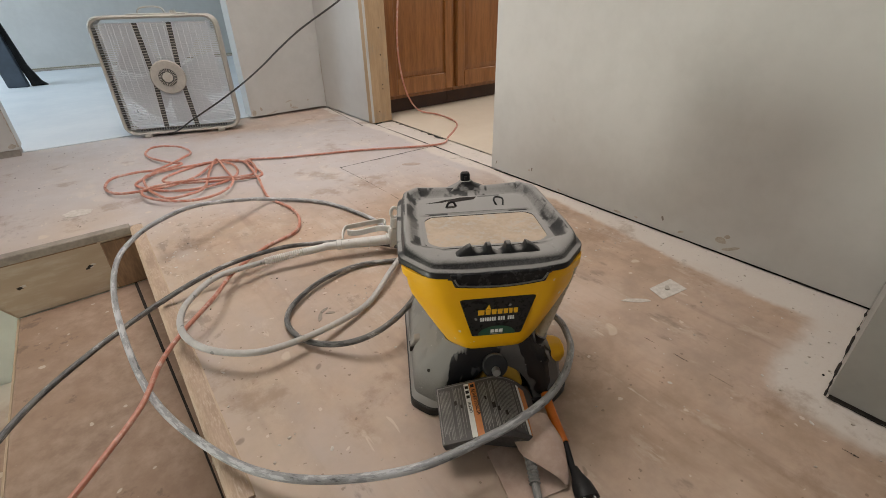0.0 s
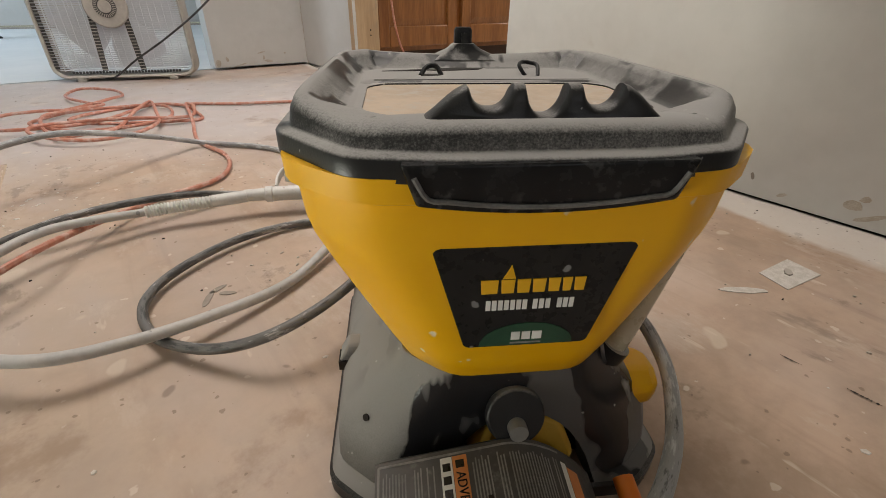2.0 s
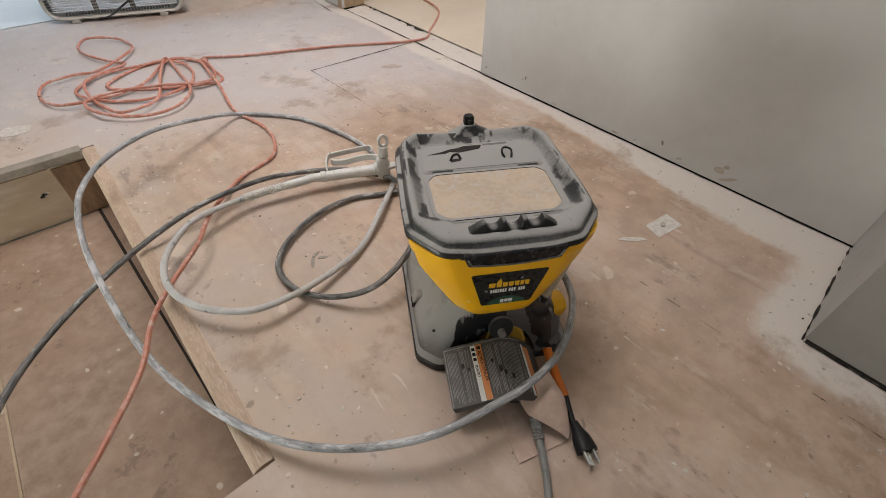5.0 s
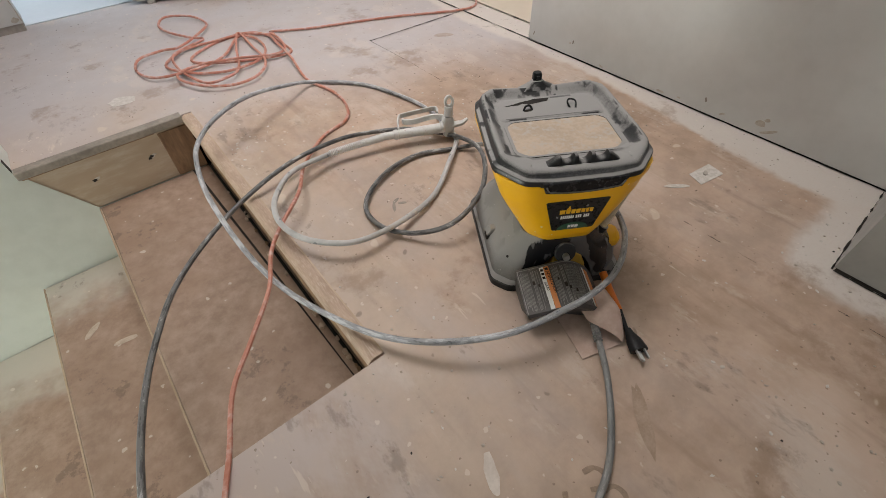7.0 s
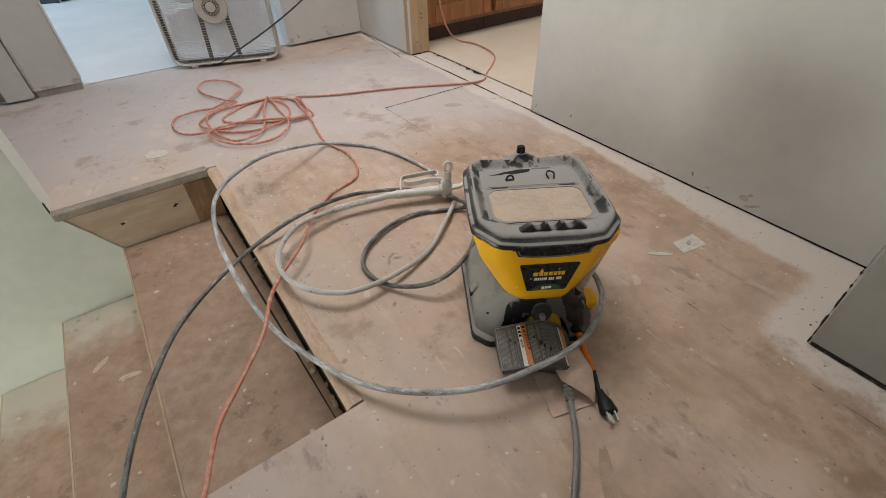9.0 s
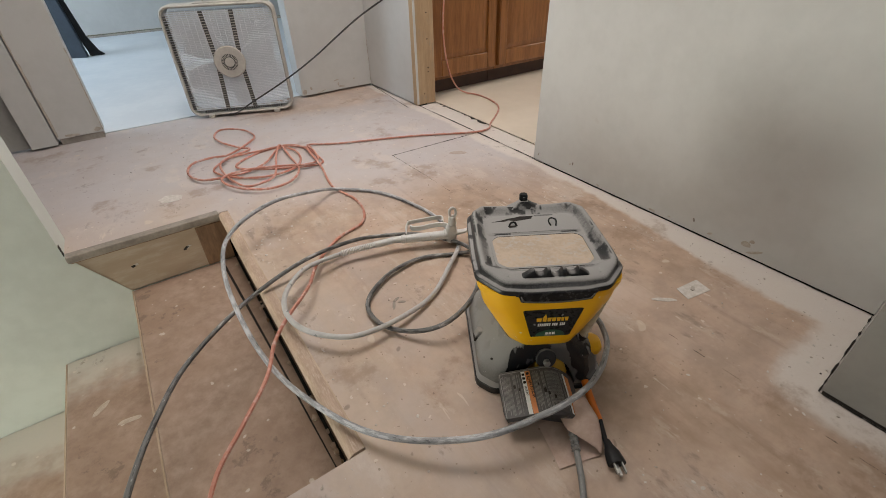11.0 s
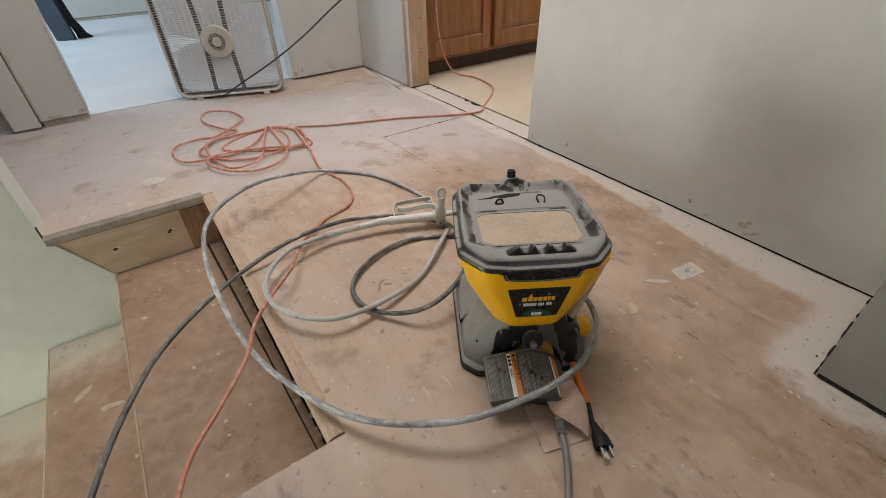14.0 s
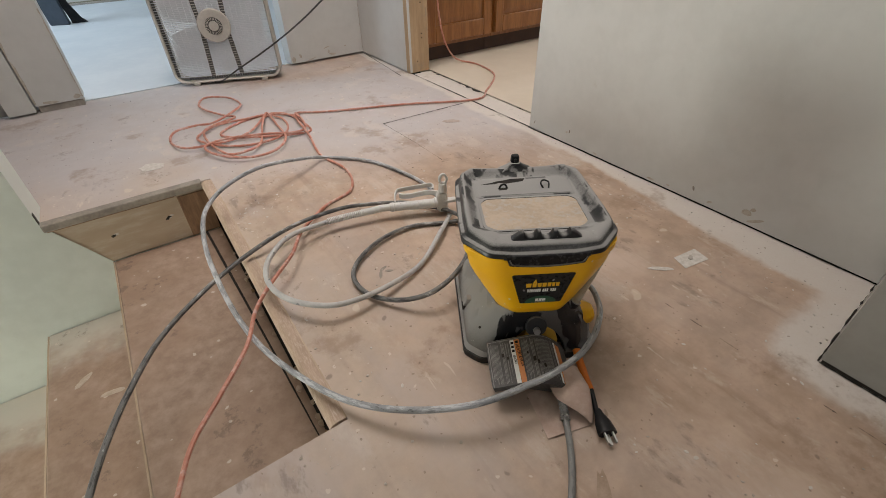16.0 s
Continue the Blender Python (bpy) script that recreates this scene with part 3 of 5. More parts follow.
tagged(part("floor_stair_foot", box(-3.0, 0.0, 0.3, 1.7, -2.7, -2.6), M_TREAD, smooth=0), "floor at the foot of the stairs", "floor", kind="structure")
tagged(part("door_frame", box(WX - 0.013, 1.272, 2.090, 2.124, 0.005, 2.05), M_STUD, smooth=0, bevel=0.002), "bare pine door frame with nail holes", "door frame", kind="structure")
tagged(part("baseboard", box(-2.4, 3.0, 5.985, 5.999, 0.003, 0.02), M_GREYTRIM, smooth=0), "thin grey strip along the far wall's foot", "baseboard", kind="structure")

tagged(part("sole_plate", box(-0.455, -0.283, FAR_Y + 0.006, 2.745, 0.0, 0.029), M_GREYTRIM, bevel=0.002), "exposed dirty sole plate under the drywall", "trim", kind="structure")
part("gap", box(-0.4372, -0.4355, 1.5365, 1.552, 0.0005, 0.036), M_GAP, bpy.data.objects["wall_stair"], "dark block for the gap at the wall end's foot", smooth=0)
part("gap", box(0.8235, 0.8252, -0.093, 0.044, 0.0005, 0.007), M_GAP, bpy.data.objects["wall_closet"], smooth=0)
part("broken_edge", box(0.8205, 0.8248, -0.30, -0.094, 0.0005, 0.05), M_DARKWOOD, bpy.data.objects["wall_closet"], "rough brown jamb beside the drywall", smooth=0)
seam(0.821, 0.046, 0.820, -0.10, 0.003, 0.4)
for z in (0.06, 0.17, 0.19, 0.33, 0.45):
    part("nail_hole", cylinder(0.003, 0.003, 0.003, Matrix.Translation((1.20 + 0.03 * (z > 0.1), 2.0905, z)) @ pose(0, 0, 0, 90), 10), M_GAP, bpy.data.objects["door_frame"])

# the stairs
stairs = thing("stairs", pose(0, 0, 0), "open plywood stairs going down beside the hall", "stairs", kind="structure")
for i in range(1, 9):
    z, x1 = -0.186 * i, -0.325 - 0.262 * (i - 1)
    x0 = 0.03 if i == 1 else x1 + 0.262 + 0.03
    part("tread", box(x1, x0, 0.43, STAIR_Y - 0.002, z - 0.028, z), M_TREAD, stairs, bevel=0.004)
    part("tread_edge", box(x1 - 0.004, x1 + 0.0, 0.43, STAIR_Y - 0.003, z - 0.024, z - 0.001), M_EDGE, stairs, "pale worn front edge")
    part("riser", box(x1 + 0.022, x1 + 0.040, 0.43, STAIR_Y - 0.002, z - 0.158 - 0.028 + 0.028, z - 0.029), M_TREAD, stairs)
part("top_riser", box(0.012, 0.03, 0.47, STAIR_Y - 0.003, -0.15, -0.031), M_DARKWOOD, stairs, "rough dark top riser")
part("back_strip", box(-0.034, 0.004, 0.47, STAIR_Y - 0.01, -0.186, -0.1835), M_TREAD, stairs)
# dark strip laid in the gap behind the tread
part("debris", box(0.0045, 0.012, 0.47, STAIR_Y - 0.004, -0.186, -0.182), M_GAP, stairs, "dark strip in the gap behind the tread")
# slit drawn as a raised dark strip, its shade in the colour
part("slit", loft([[(x - w, y, -0.1858), (x + w, y, -0.1858), (x + w, y, -0.1830), (x - w, y, -0.1830)] for x, y, w in ((-0.010, 0.50, 0.0012), (-0.018, 0.80, 0.0022), (-0.033, 1.25, 0.0036), (-0.042, STAIR_Y - 0.006, 0.0040))]), M_GAP, stairs, "dark strip for the open joint in the tread")
bm = bmesh.new()
arc = [(0.002, -0.028), (-0.003, -0.016), (-0.002, -0.006), (0.004, 0.0005), (0.013, 0.0024), (0.023, 0.0022), (0.0285, 0.0008), (0.0285, -0.028)]
loft([[(x, 0.466, z) for x, z in arc], [(x, STAIR_Y - 0.01, z) for x, z in arc]], bm)
part("nosing", bm, M_NOSE, stairs, "tan rounded wooden nosing", smooth=60)
part("nosing_seam", box(0.0275, 0.0305, 0.468, STAIR_Y - 0.01, -0.002, 0.0012), M_EDGE, stairs, "pale filled joint beside the nosing", smooth=0)
part("end_panel", box(-0.437, 0.0, STAIR_Y + 0.002, STAIR_Y + 0.02, -0.186, -0.0225), M_PANEL, stairs, "dusty wooden end panel with holes")
part("end_trim", box(-0.435, -0.0, STAIR_Y - 0.012, STAIR_Y + 0.02, -0.022, 0.0015), M_ENDTRIM, stairs, "grey painted board along the floor's edge", bevel=0.003)
part("corner_post", box(-0.085, 0.005, STAIR_Y - 0.004, STAIR_Y + 0.002, -0.185, -0.031), M_DARKWOOD, stairs, "rough dark end post", bevel=0.002)
for hx, hz, r in ((-0.292, -0.100, 0.0075), (-0.128, -0.092, 0.0065), (-0.136, -0.098, 0.0050)):
    rim = [(hx + r * random.uniform(0.6, 1.4) * math.cos(a), hz + 0.7 * r * random.uniform(0.5, 1.2) * math.sin(a)) for a in (2 * math.pi * k / 11 for k in range(11))]
    part("hole", loft([[(x, STAIR_Y + 0.0005, z) for x, z in rim], [(x, STAIR_Y + 0.003, z) for x, z in rim]]), M_GAP, stairs, "torn nail hole", smooth=0)
    part("chip", loft([[(x + 0.008, STAIR_Y + 0.0008, z + 0.003) for x, z in rim], [(x + 0.008, STAIR_Y + 0.003, z + 0.003) for x, z in rim]]), M_WALLSCUFF, stairs, "pale torn splinter", smooth=0)
part("trim_line", box(-0.43, -0.09, STAIR_Y - 0.001, STAIR_Y + 0.003, -0.0285, -0.0225), M_DARKWOOD, stairs, "dark joint below the edge board", smooth=0)
rnd_chips = random.Random(31)
for k in range(26):
    y, r = rnd_chips.uniform(0.475, 0.80) if k < 16 else rnd_chips.uniform(0.8, 1.5), rnd_chips.uniform(0.003, 0.009)
    x = rnd_chips.uniform(-0.006, 0.010)
    rim = [(x + r * rnd_chips.uniform(0.5, 1.0) * math.cos(a), y + 1.6 * r * rnd_chips.uniform(0.5, 1.0) * math.sin(a)) for a in (2 * math.pi * n / 7 for n in range(7))]
    part("splinter", plate(rim, -0.1825, -0.1825 + rnd_chips.uniform(0.003, 0.010)), M_NOSE if k % 3 else M_DARKWOOD, stairs, smooth=0)


# ---- the paint sprayer ----
def octagon(a, f, b, cf, cb, z, soft=3, taper=1.0, crisp=0.35):
    """A box outline with cut and softened corners: half width a, front -f, back b, front and back cuts."""
    w = a * taper
    base = [(-w + cf, -f), (w - cf, -f), (w, -f + cf * 0.85), (a, b - cb), (a - cb, b), (-a + cb, b), (-a, b - cb), (-w, -f + cf * 0.85)]
    out = []
    for i, p in enumerate(base):
        p, q, r = Vector(p), Vector(base[i - 1]), Vector(base[(i + 1) % len(base)])
        d = min((p - q).length, (r - p).length) * crisp
        s, e = p + (q - p).normalized() * d, p + (r - p).normalized() * d
        for k in range(soft + 1):
            w = k / soft
            out.append((*(s * (1 - w) ** 2 + p * 2 * w * (1 - w) + e * w * w), z))
    return out


def carve(ob, cutter):
    """Cuts the cutter's shape out of ob for good."""
    bmesh.ops.recalc_face_normals(cutter, faces=cutter.faces)
    me = bpy.data.meshes.new("cutter")
    cutter.to_mesh(me)
    cutter.free()
    tool = new("cutter", me)
    tool.parent = ob.parent
    bpy.context.view_layer.update()
    mod = ob.modifiers.new("cut", "BOOLEAN")
    mod.operation, mod.object, mod.solver = "DIFFERENCE", tool, "EXACT"
    deps = bpy.context.evaluated_depsgraph_get()
    deps.update()
    done = bpy.data.meshes.new_from_object(ob.evaluated_get(deps))
    ob.modifiers.remove(mod)
    ob.data = done
    bpy.data.objects.remove(tool)
    done.set_sharp_from_angle(angle=radians(35))


def bar(parent, name, material, x0, x1, y0, y1, z0=0.0, z1=0.0006, label=""):
    return part(name, box(x0, x1, y0, y1, z0, z1), material, parent, label, smooth=0)


SPRAYER = pose(0.4545, 0.495, 0, 0, 0, -31.1)
sprayer = thing("paint_sprayer", SPRAYER, "yellow and black airless paint sprayer coated in dust on the subfloor", "paint sprayer")

# hopper: a funnel that leans out towards the top
rings = []
for z, a, f, b, cf, cb in ((0.112, 0.050, 0.108, 0.060, 0.022, 0.02), (0.114, 0.062, 0.124, 0.076, 0.026, 0.02), (0.121, 0.070, 0.133, 0.084, 0.030, 0.025), (0.138, 0.080, 0.1375, 0.092, 0.034, 0.03),
                            (0.165, 0.095, 0.1390, 0.103, 0.036, 0.033), (0.195, 0.112, 0.1400, 0.114, 0.039, 0.036), (0.210, 0.1195, 0.1405, 0.119, 0.040, 0.037), (0.222, 0.1225, 0.1410, 0.122, 0.040, 0.038), (0.2430, 0.1245, 0.1415, 0.1245, 0.040, 0.036), (0.2445, 0.1300, 0.1440, 0.128, 0.042, 0.034), (0.2570, 0.1305, 0.1445, 0.129, 0.042, 0.034)):
    rings.append(octagon(a, f, b, cf, cb, z, crisp=0.30))
hopper = part("hopper", loft(rings), M_YELLOW, sprayer, "yellow plastic paint hopper", smooth=50)

# lid: flange, raised rim, sunken tray and a deck across its front
def lid_outline():
    """The flange's outer line: a bowed front, cut corners, straight sides and back."""
    base = [(-0.094, -0.1405), (-0.050, -0.1480), (0.050, -0.1480), (0.094, -0.1405), (0.1340, -0.0930), (0.1345, -0.04), (0.1305, 0.08), (0.1270, 0.1060), (0.098, 0.1340),
            (-0.098, 0.1340), (-0.1270, 0.1060), (-0.1305, 0.08), (-0.1345, -0.04), (-0.1340, -0.0930)]
    out = []
    for i, p in enumerate(base):
        p, q, r = Vector(p), Vector(base[i - 1]), Vector(base[(i + 1) % len(base)])
        d = min(0.011, 0.3 * min((p - q).length, (r - p).length))
        a, b = p + (q - p).normalized() * d, p + (r - p).normalized() * d
        out += [a * (1 - w) ** 2 + p * 2 * w * (1 - w) + b * w * w for w in (0, 0.25, 0.5, 0.75, 1)]
        n = max(1, int((r - p).length / 0.014))
        e = r + (p - r).normalized() * min(0.011, 0.3 * (r - p).length)
        out += [b.lerp(e, k / n) for k in range(1, n)]
    return out


def eased(v, lo, hi):
    w = min(1.0, max(0.0, (v - lo) / (hi - lo)))
    return w * w * (3 - 2 * w)


LID = lid_outline()
SIDE = ((0.004, 0.2545), (0.0, 0.2550), (0.0, 0.2650), (0.0016, 0.2668), (0.0062, 0.2674), (0.0078, 0.2690), (0.0090, 0.2770), (0.0115, 0.2822), (0.0145, 0.2838), (0.0185, 0.2832), (0.0230, 0.2790), (0.0310, 0.2712), (0.0340, 0.2692), (0.0365, 0.2688))
FRONT = ((0.004, 0.2545), (0.0, 0.2550), (0.0, 0.2650), (0.0016, 0.2668), (0.0062, 0.2674), (0.0078, 0.2685), (0.0095, 0.2725), (0.0130, 0.2758), (0.0180, 0.2775), (0.0240, 0.2782), (0.0350, 0.2768), (0.0480, 0.2722), (0.0560, 0.2694), (0.0585, 0.2688))
rings = []
for (ds, zs), (df, zf) in zip(SIDE, FRONT):
    ring_now = []
    for i, p in enumerate(LID):
        t = (LID[(i + 1) % len(LID)] - LID[i - 1]).normalized()
        inward = Vector((-t.y, t.x))
        w = 1 - eased(p.y, -0.130, -0.070)
        z = zs * (1 - w) + zf * w
        if zs > 0.2755:
            z -= 0.0045 * eased(p.y, 0.09, 0.13) * max(0.0, 1 - (p.x / 0.105) ** 2)
        if 0.270 < zf < 0.2780:
            z += 0.0022 * w * max(0.0, 1 - (p.x / 0.080) ** 4)
        q = p + inward * (ds * (1 - w) + df * w)
        ring_now.append((q.x, q.y, z))
    rings.append(ring_now)
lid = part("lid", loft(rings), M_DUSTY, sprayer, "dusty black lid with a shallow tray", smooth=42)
frame_line = [(x, y, 0.0) for x, y, _ in octagon(0.094, 0.086, 0.0235, 0.016, 0.012, 0)]
pane_line = [(x, y, 0.0) for x, y, _ in octagon(0.089, 0.082, 0.0180, 0.016, 0.012, 0)]
part("tray_step", loft([[(x, y, z) for x, y, _ in line] for line, z in ((frame_line, 0.2686), (frame_line, 0.2700), (pane_line, 0.2704), (pane_line, 0.2690))], caps=False), M_DUSTY, lid)
part("tray_panel", plate([(x, y) for x, y, _ in pane_line], 0.2686, 0.2694), M_LID_PAD, lid, "beige dust-caked panel in the lid's tray")
part("tray_shelf", loft([octagon(0.096, -0.0230, 0.0975, 0.006, 0.012, 0.2686), octagon(0.093, -0.0240, 0.0945, 0.006, 0.012, 0.2700), octagon(0.087, -0.0290, 0.0890, 0.006, 0.012, 0.2712)]), M_DUSTY, lid, "flat dusty shelf behind the panel")

# the ridge with three notches at the lid's front
profile, n = [], 96
for i in range(n + 1):
    u = -0.058 + 0.120 * i / n
    h = 0.0165 * min(1.0, eased(u, -0.060, -0.034), 1 - eased(u, 0.038, 0.064)) ** 0.8
    for c, deep in ((-0.0255, 0.0105), (0.0015, 0.0140), (0.0290, 0.0105)):
        d = abs(u - c)
        if d < 0.0102:
            h = min(h, 0.0165 - deep * (1 - (d / 0.0102) ** 2.4) ** 0.6)
    profile.append((u, 0.2765 + max(0.0004, h)))
rows = []
for y, k in ((-0.1250, 0.0060), (-0.1235, 0.0022), (-0.1210, 0.0005), (-0.1180, 0.0), (-0.1140, 0.0004), (-0.1110, 0.0020), (-0.1085, 0.0060)):
    rows.append([(u, y, max(0.2730, z - k * (z - 0.2740) / 0.016)) for u, z in profile] + [(0.062, y, 0.2715), (-0.058, y, 0.2715)])
part("tip_rack", loft(rows), M_RACK, lid, "notched ridge on the lid", smooth=50)

part("post", loft([octagon(0.0085, 0.0075, 0.0075, 0.003, 0.003, 0.274), octagon(0.0082, 0.0075, 0.0075, 0.003, 0.003, 0.299), octagon(0.0068, 0.0062, 0.0062, 0.003, 0.003, 0.3015)]), M_BLACK, lid, "small black post").matrix_basis = pose(-0.003, 0.131, 0)
part("post_base", loft([octagon(0.036, 0.018, 0.004, 0.008, 0.003, 0.2750), octagon(0.026, 0.014, 0.005, 0.006, 0.004, 0.2795), octagon(0.016, 0.010, 0.006, 0.004, 0.004, 0.2835), octagon(0.0100, 0.0085, 0.006, 0.003, 0.003, 0.2880)]), M_DUSTY, lid).matrix_basis = pose(-0.003, 0.128, 0)
part("post_mark", box(-0.0055, -0.0005, 0.1226, 0.1236, 0.286, 0.297), M_DUSTY, lid)
slot = [(-0.080, 0.070), (-0.052, 0.071), (-0.044, 0.075), (-0.030, 0.071), (0.004, 0.078), (0.010, 0.088), (-0.020, 0.088), (-0.03, 0.084), (-0.046, 0.081), (-0.058, 0.076)]
part("slot", plate(slot, 0.2710, 0.27165), M_GAP, lid, "dark slot in the lid")
part("hook", sweep([(0.038, 0.048, 0.2708), (0.034, 0.054, 0.2775), (0.038, 0.062, 0.2795), (0.045, 0.063, 0.2790), (0.050, 0.057, 0.2775), (0.048, 0.046, 0.2708)], 0.0016, 6, 8), M_BLACK, lid)
part("hook", sweep([(-0.048, 0.050, 0.2708), (-0.043, 0.056, 0.2765), (-0.035, 0.057, 0.2770), (-0.031, 0.052, 0.2708)], 0.0020, 6, 8), M_BLACK, lid)
# flat dark plate; the shade below the hook is put in its colour
part("hook_shadow_gap", plate([(-0.048, 0.046), (-0.032, 0.048), (-0.034, 0.054), (-0.046, 0.053)], 0.2710, 0.27165), M_GAP, lid, "dark plate for the shade below the hook")
for x0, y0, x1, y1 in ((0.012, 0.086, 0.052, 0.092), (-0.085, 0.0275, 0.085, 0.0295)):
    part("recess_line", plate([(x0, y0), (x1, y0 + 0.001), (x1, y1), (x0, y1 - 0.001)], 0.2711, 0.27145), M_DUSTLINE, lid)

# front latch: a dark tongue with a rim that hangs from the lid
def tongue(w_top, w_low, z_top, z_low, sag, y):
    out = [(-w_top, y, z_top)]
    for k in range(13):
        s = -1 + k / 6
        out.append((w_low * s, y, z_low - sag * (1 - s * s)))
    return out + [(w_top, y, z_top)]


part("latch", loft([tongue(0.069, 0.062, 0.2655, 0.2455, 0.0050, -0.137), tongue(0.069, 0.062, 0.2655, 0.2455, 0.0050, -0.1492), tongue(0.067, 0.060, 0.2650, 0.2470, 0.0050, -0.1508)]), M_GLOSS, sprayer, "black latch tongue at the hopper's front", bevel=0.002)
line = [(x, y - 0.0005, z) for x, y, z in tongue(0.063, 0.057, 0.2600, 0.2500, 0.0050, -0.1508)]
part("latch_rim", sweep(line, 0.0013, 3, 6), M_DUSTLINE, sprayer, "dusty raised rim of the latch")

# the front label with its prints
label_at = pose(0.0, -0.1402, 0.1860, 89.2, 0, 0)
outline = [(-0.0540, 0.0300), (-0.0525, 0.0318), (-0.050, 0.0325), (0.050, 0.0325), (0.0525, 0.0318), (0.0540, 0.0300), (0.0365, -0.0310), (0.0352, -0.0325), (0.033, -0.0332), (-0.033, -0.0332), (-0.0352, -0.0325), (-0.0365, -0.0310)]
front_label = part("front_label", plate(outline, -0.003, 0.0012), M_LABEL, sprayer, "black front label with coloured print", smooth=0)
front_label.matrix_basis = label_at
for x0, x1 in ((-0.0285, -0.0190), (-0.0175, -0.0100), (-0.0088, -0.0015), (-0.0003, 0.0070), (0.0084, 0.0150), (0.0163, 0.0215), (0.0228, 0.0290)):
    part("logo_block", plate([(x0 + 0.0006, 0.0040), (x1 - 0.0004, 0.0040), (x1, 0.0125), (x0, 0.0125)], 0.0012, 0.0018), M_LOGO, front_label, smooth=0)
part("logo_peak", plate([(-0.0168, 0.0132), (-0.0098, 0.0132), (-0.0125, 0.0215)], 0.0012, 0.0018), M_LOGO, front_label, smooth=0)
for x0, count, step in ((-0.0250, 7, 0.0034), (0.0012, 3, 0.0036), (0.0150, 3, 0.0034)):
    for k in range(count):
        bar(front_label, "print_bar", M_WHITE, x0 + step * k, x0 + step * k + 0.0025, -0.0072, -0.0008, 0.0012, 0.0017)
arch = [(0.0275 * math.cos(a), -0.0325 + 0.0155 * math.sin(a)) for a in (math.pi * k / 16 for k in range(17))]
part("badge", plate(arch, 0.0012, 0.0017), M_GREEN, front_label, "dark green half-round badge", smooth=0)
for x0, x1 in ((-0.0092, -0.0042), (-0.0030, 0.0018), (0.0030, 0.0085)):
    bar(front_label, "badge_bar", M_WHITE, x0, x1, -0.0283, -0.0228, 0.0017, 0.0022)
bar(front_label, "badge_bar", M_PRINT, -0.0095, 0.0085, -0.0312, -0.0302, 0.0017, 0.0021)

# base: a flared skirt with an arch cut into its front
rings = [octagon(a, f, b, c, c, z, crisp=0.25) for z, a, f, b, c in ((0.0, 0.129, 0.146, 0.140, 0.030), (0.013, 0.130, 0.147, 0.141, 0.030), (0.0165, 0.127, 0.144, 0.138, 0.030), (0.020, 0.1235, 0.1395, 0.135, 0.034), (0.034, 0.1235, 0.137, 0.132, 0.036), (0.050, 0.1215, 0.134, 0.129, 0.038), (0.062, 0.1155, 0.132, 0.124, 0.038), (0.076, 0.104, 0.130, 0.116, 0.036), (0.092, 0.089, 0.129, 0.104, 0.032), (0.106, 0.078, 0.127, 0.095, 0.028), (0.117, 0.072, 0.124, 0.09, 0.026))]
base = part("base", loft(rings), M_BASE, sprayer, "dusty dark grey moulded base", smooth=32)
bm = bmesh.new()
arch = [(0.008 + 0.068 * math.cos(a), -0.03 + 0.114 * math.sin(a)) for a in (math.pi * k / 20 for k in range(21))]
loft([[(x, -0.20, z) for x, z in arch], [(x * 0.9 + 0.001, -0.088, z * 0.9) for x, z in arch]], bm)
carve(base, bm)
part("foot_rim", loft([octagon(0.1306, 0.1476, 0.1416, 0.030, 0.030, z, crisp=0.25) for z in (0.0, 0.0125)] + [octagon(0.1285, 0.1455, 0.1395, 0.030, 0.030, 0.0150, crisp=0.25)], caps=False), M_RACK, sprayer, "scuffed black rim round the base's foot")
part("cavity", box(-0.066, 0.080, -0.110, -0.100, 0.002, 0.085), M_GLOSS, sprayer, "black plastic wall inside the base's arch", bevel=0.004)
part("clip", loft([[(-0.1285 + 0.5 * (z - 0.05), -0.046 + w, z), (-0.106, -0.046 + w, z), (-0.106, -0.026 - w, z), (-0.1285 + 0.5 * (z - 0.05), -0.026 - w, z)] for z, w in ((0.056, 0.0), (0.066, 0.0), (0.072, 0.003))]), M_BASE, sprayer, "small moulded tab", bevel=0.002)
part("clip_hole", box(-0.1262, -0.113, -0.0460, -0.0300, 0.0470, 0.056), M_GAP, sprayer)
part("bolt_hole", cylinder(0.0026, 0.0026, 0.012, Matrix.Translation((-0.0925, -0.1046, 0.0600)) @ Vector((-0.6, -0.68, 0.42)).to_track_quat("Z", "Y").to_matrix().to_4x4(), 12), M_GAP, sprayer)

part("pump_ring", cylinder(0.040, 0.036, 0.028, pose(0.012, -0.114, 0.036, 70), 8), M_OCHRE, sprayer, "yellow pump housing in the arch", bevel=0.004)
knob = part("inlet_knob", cylinder(0.0205, 0.0195, 0.007, pose(0.002, -0.1335, 0.0840, 66), 36), M_RACK, sprayer, "grey round knob", bevel=0.0015)
part("spout", cylinder(0.0066, 0.0062, 0.010, pose(0.002, -0.1395, 0.0805, 80), 20), M_STEEL, knob, "bare steel stub")
rings = []
for w, r in ((0.0, 0.023), (0.018, 0.025), (0.033, 0.023), (0.042, 0.016), (0.044, 0.008)):
    rings.append([(0.088 + w, -0.082 + r * 1.15 * math.cos(t), 0.058 + r * 0.8 * math.sin(t)) for t in (2 * math.pi * k / 8 + 0.39 for k in range(8))])
part("side_knob", loft(rings), M_YELLOW, sprayer, "yellow faceted knob on the base's side", smooth=25, bevel=0.003)
part("return_tube", sweep([(0.080, -0.100, 0.100), (0.093, -0.097, 0.135), (0.109, -0.092, 0.180), (0.1215, -0.088, 0.215), (0.1265, -0.084, 0.243)], 0.0085, 8, 12), M_TUBE, sprayer, "milky plastic return tube")
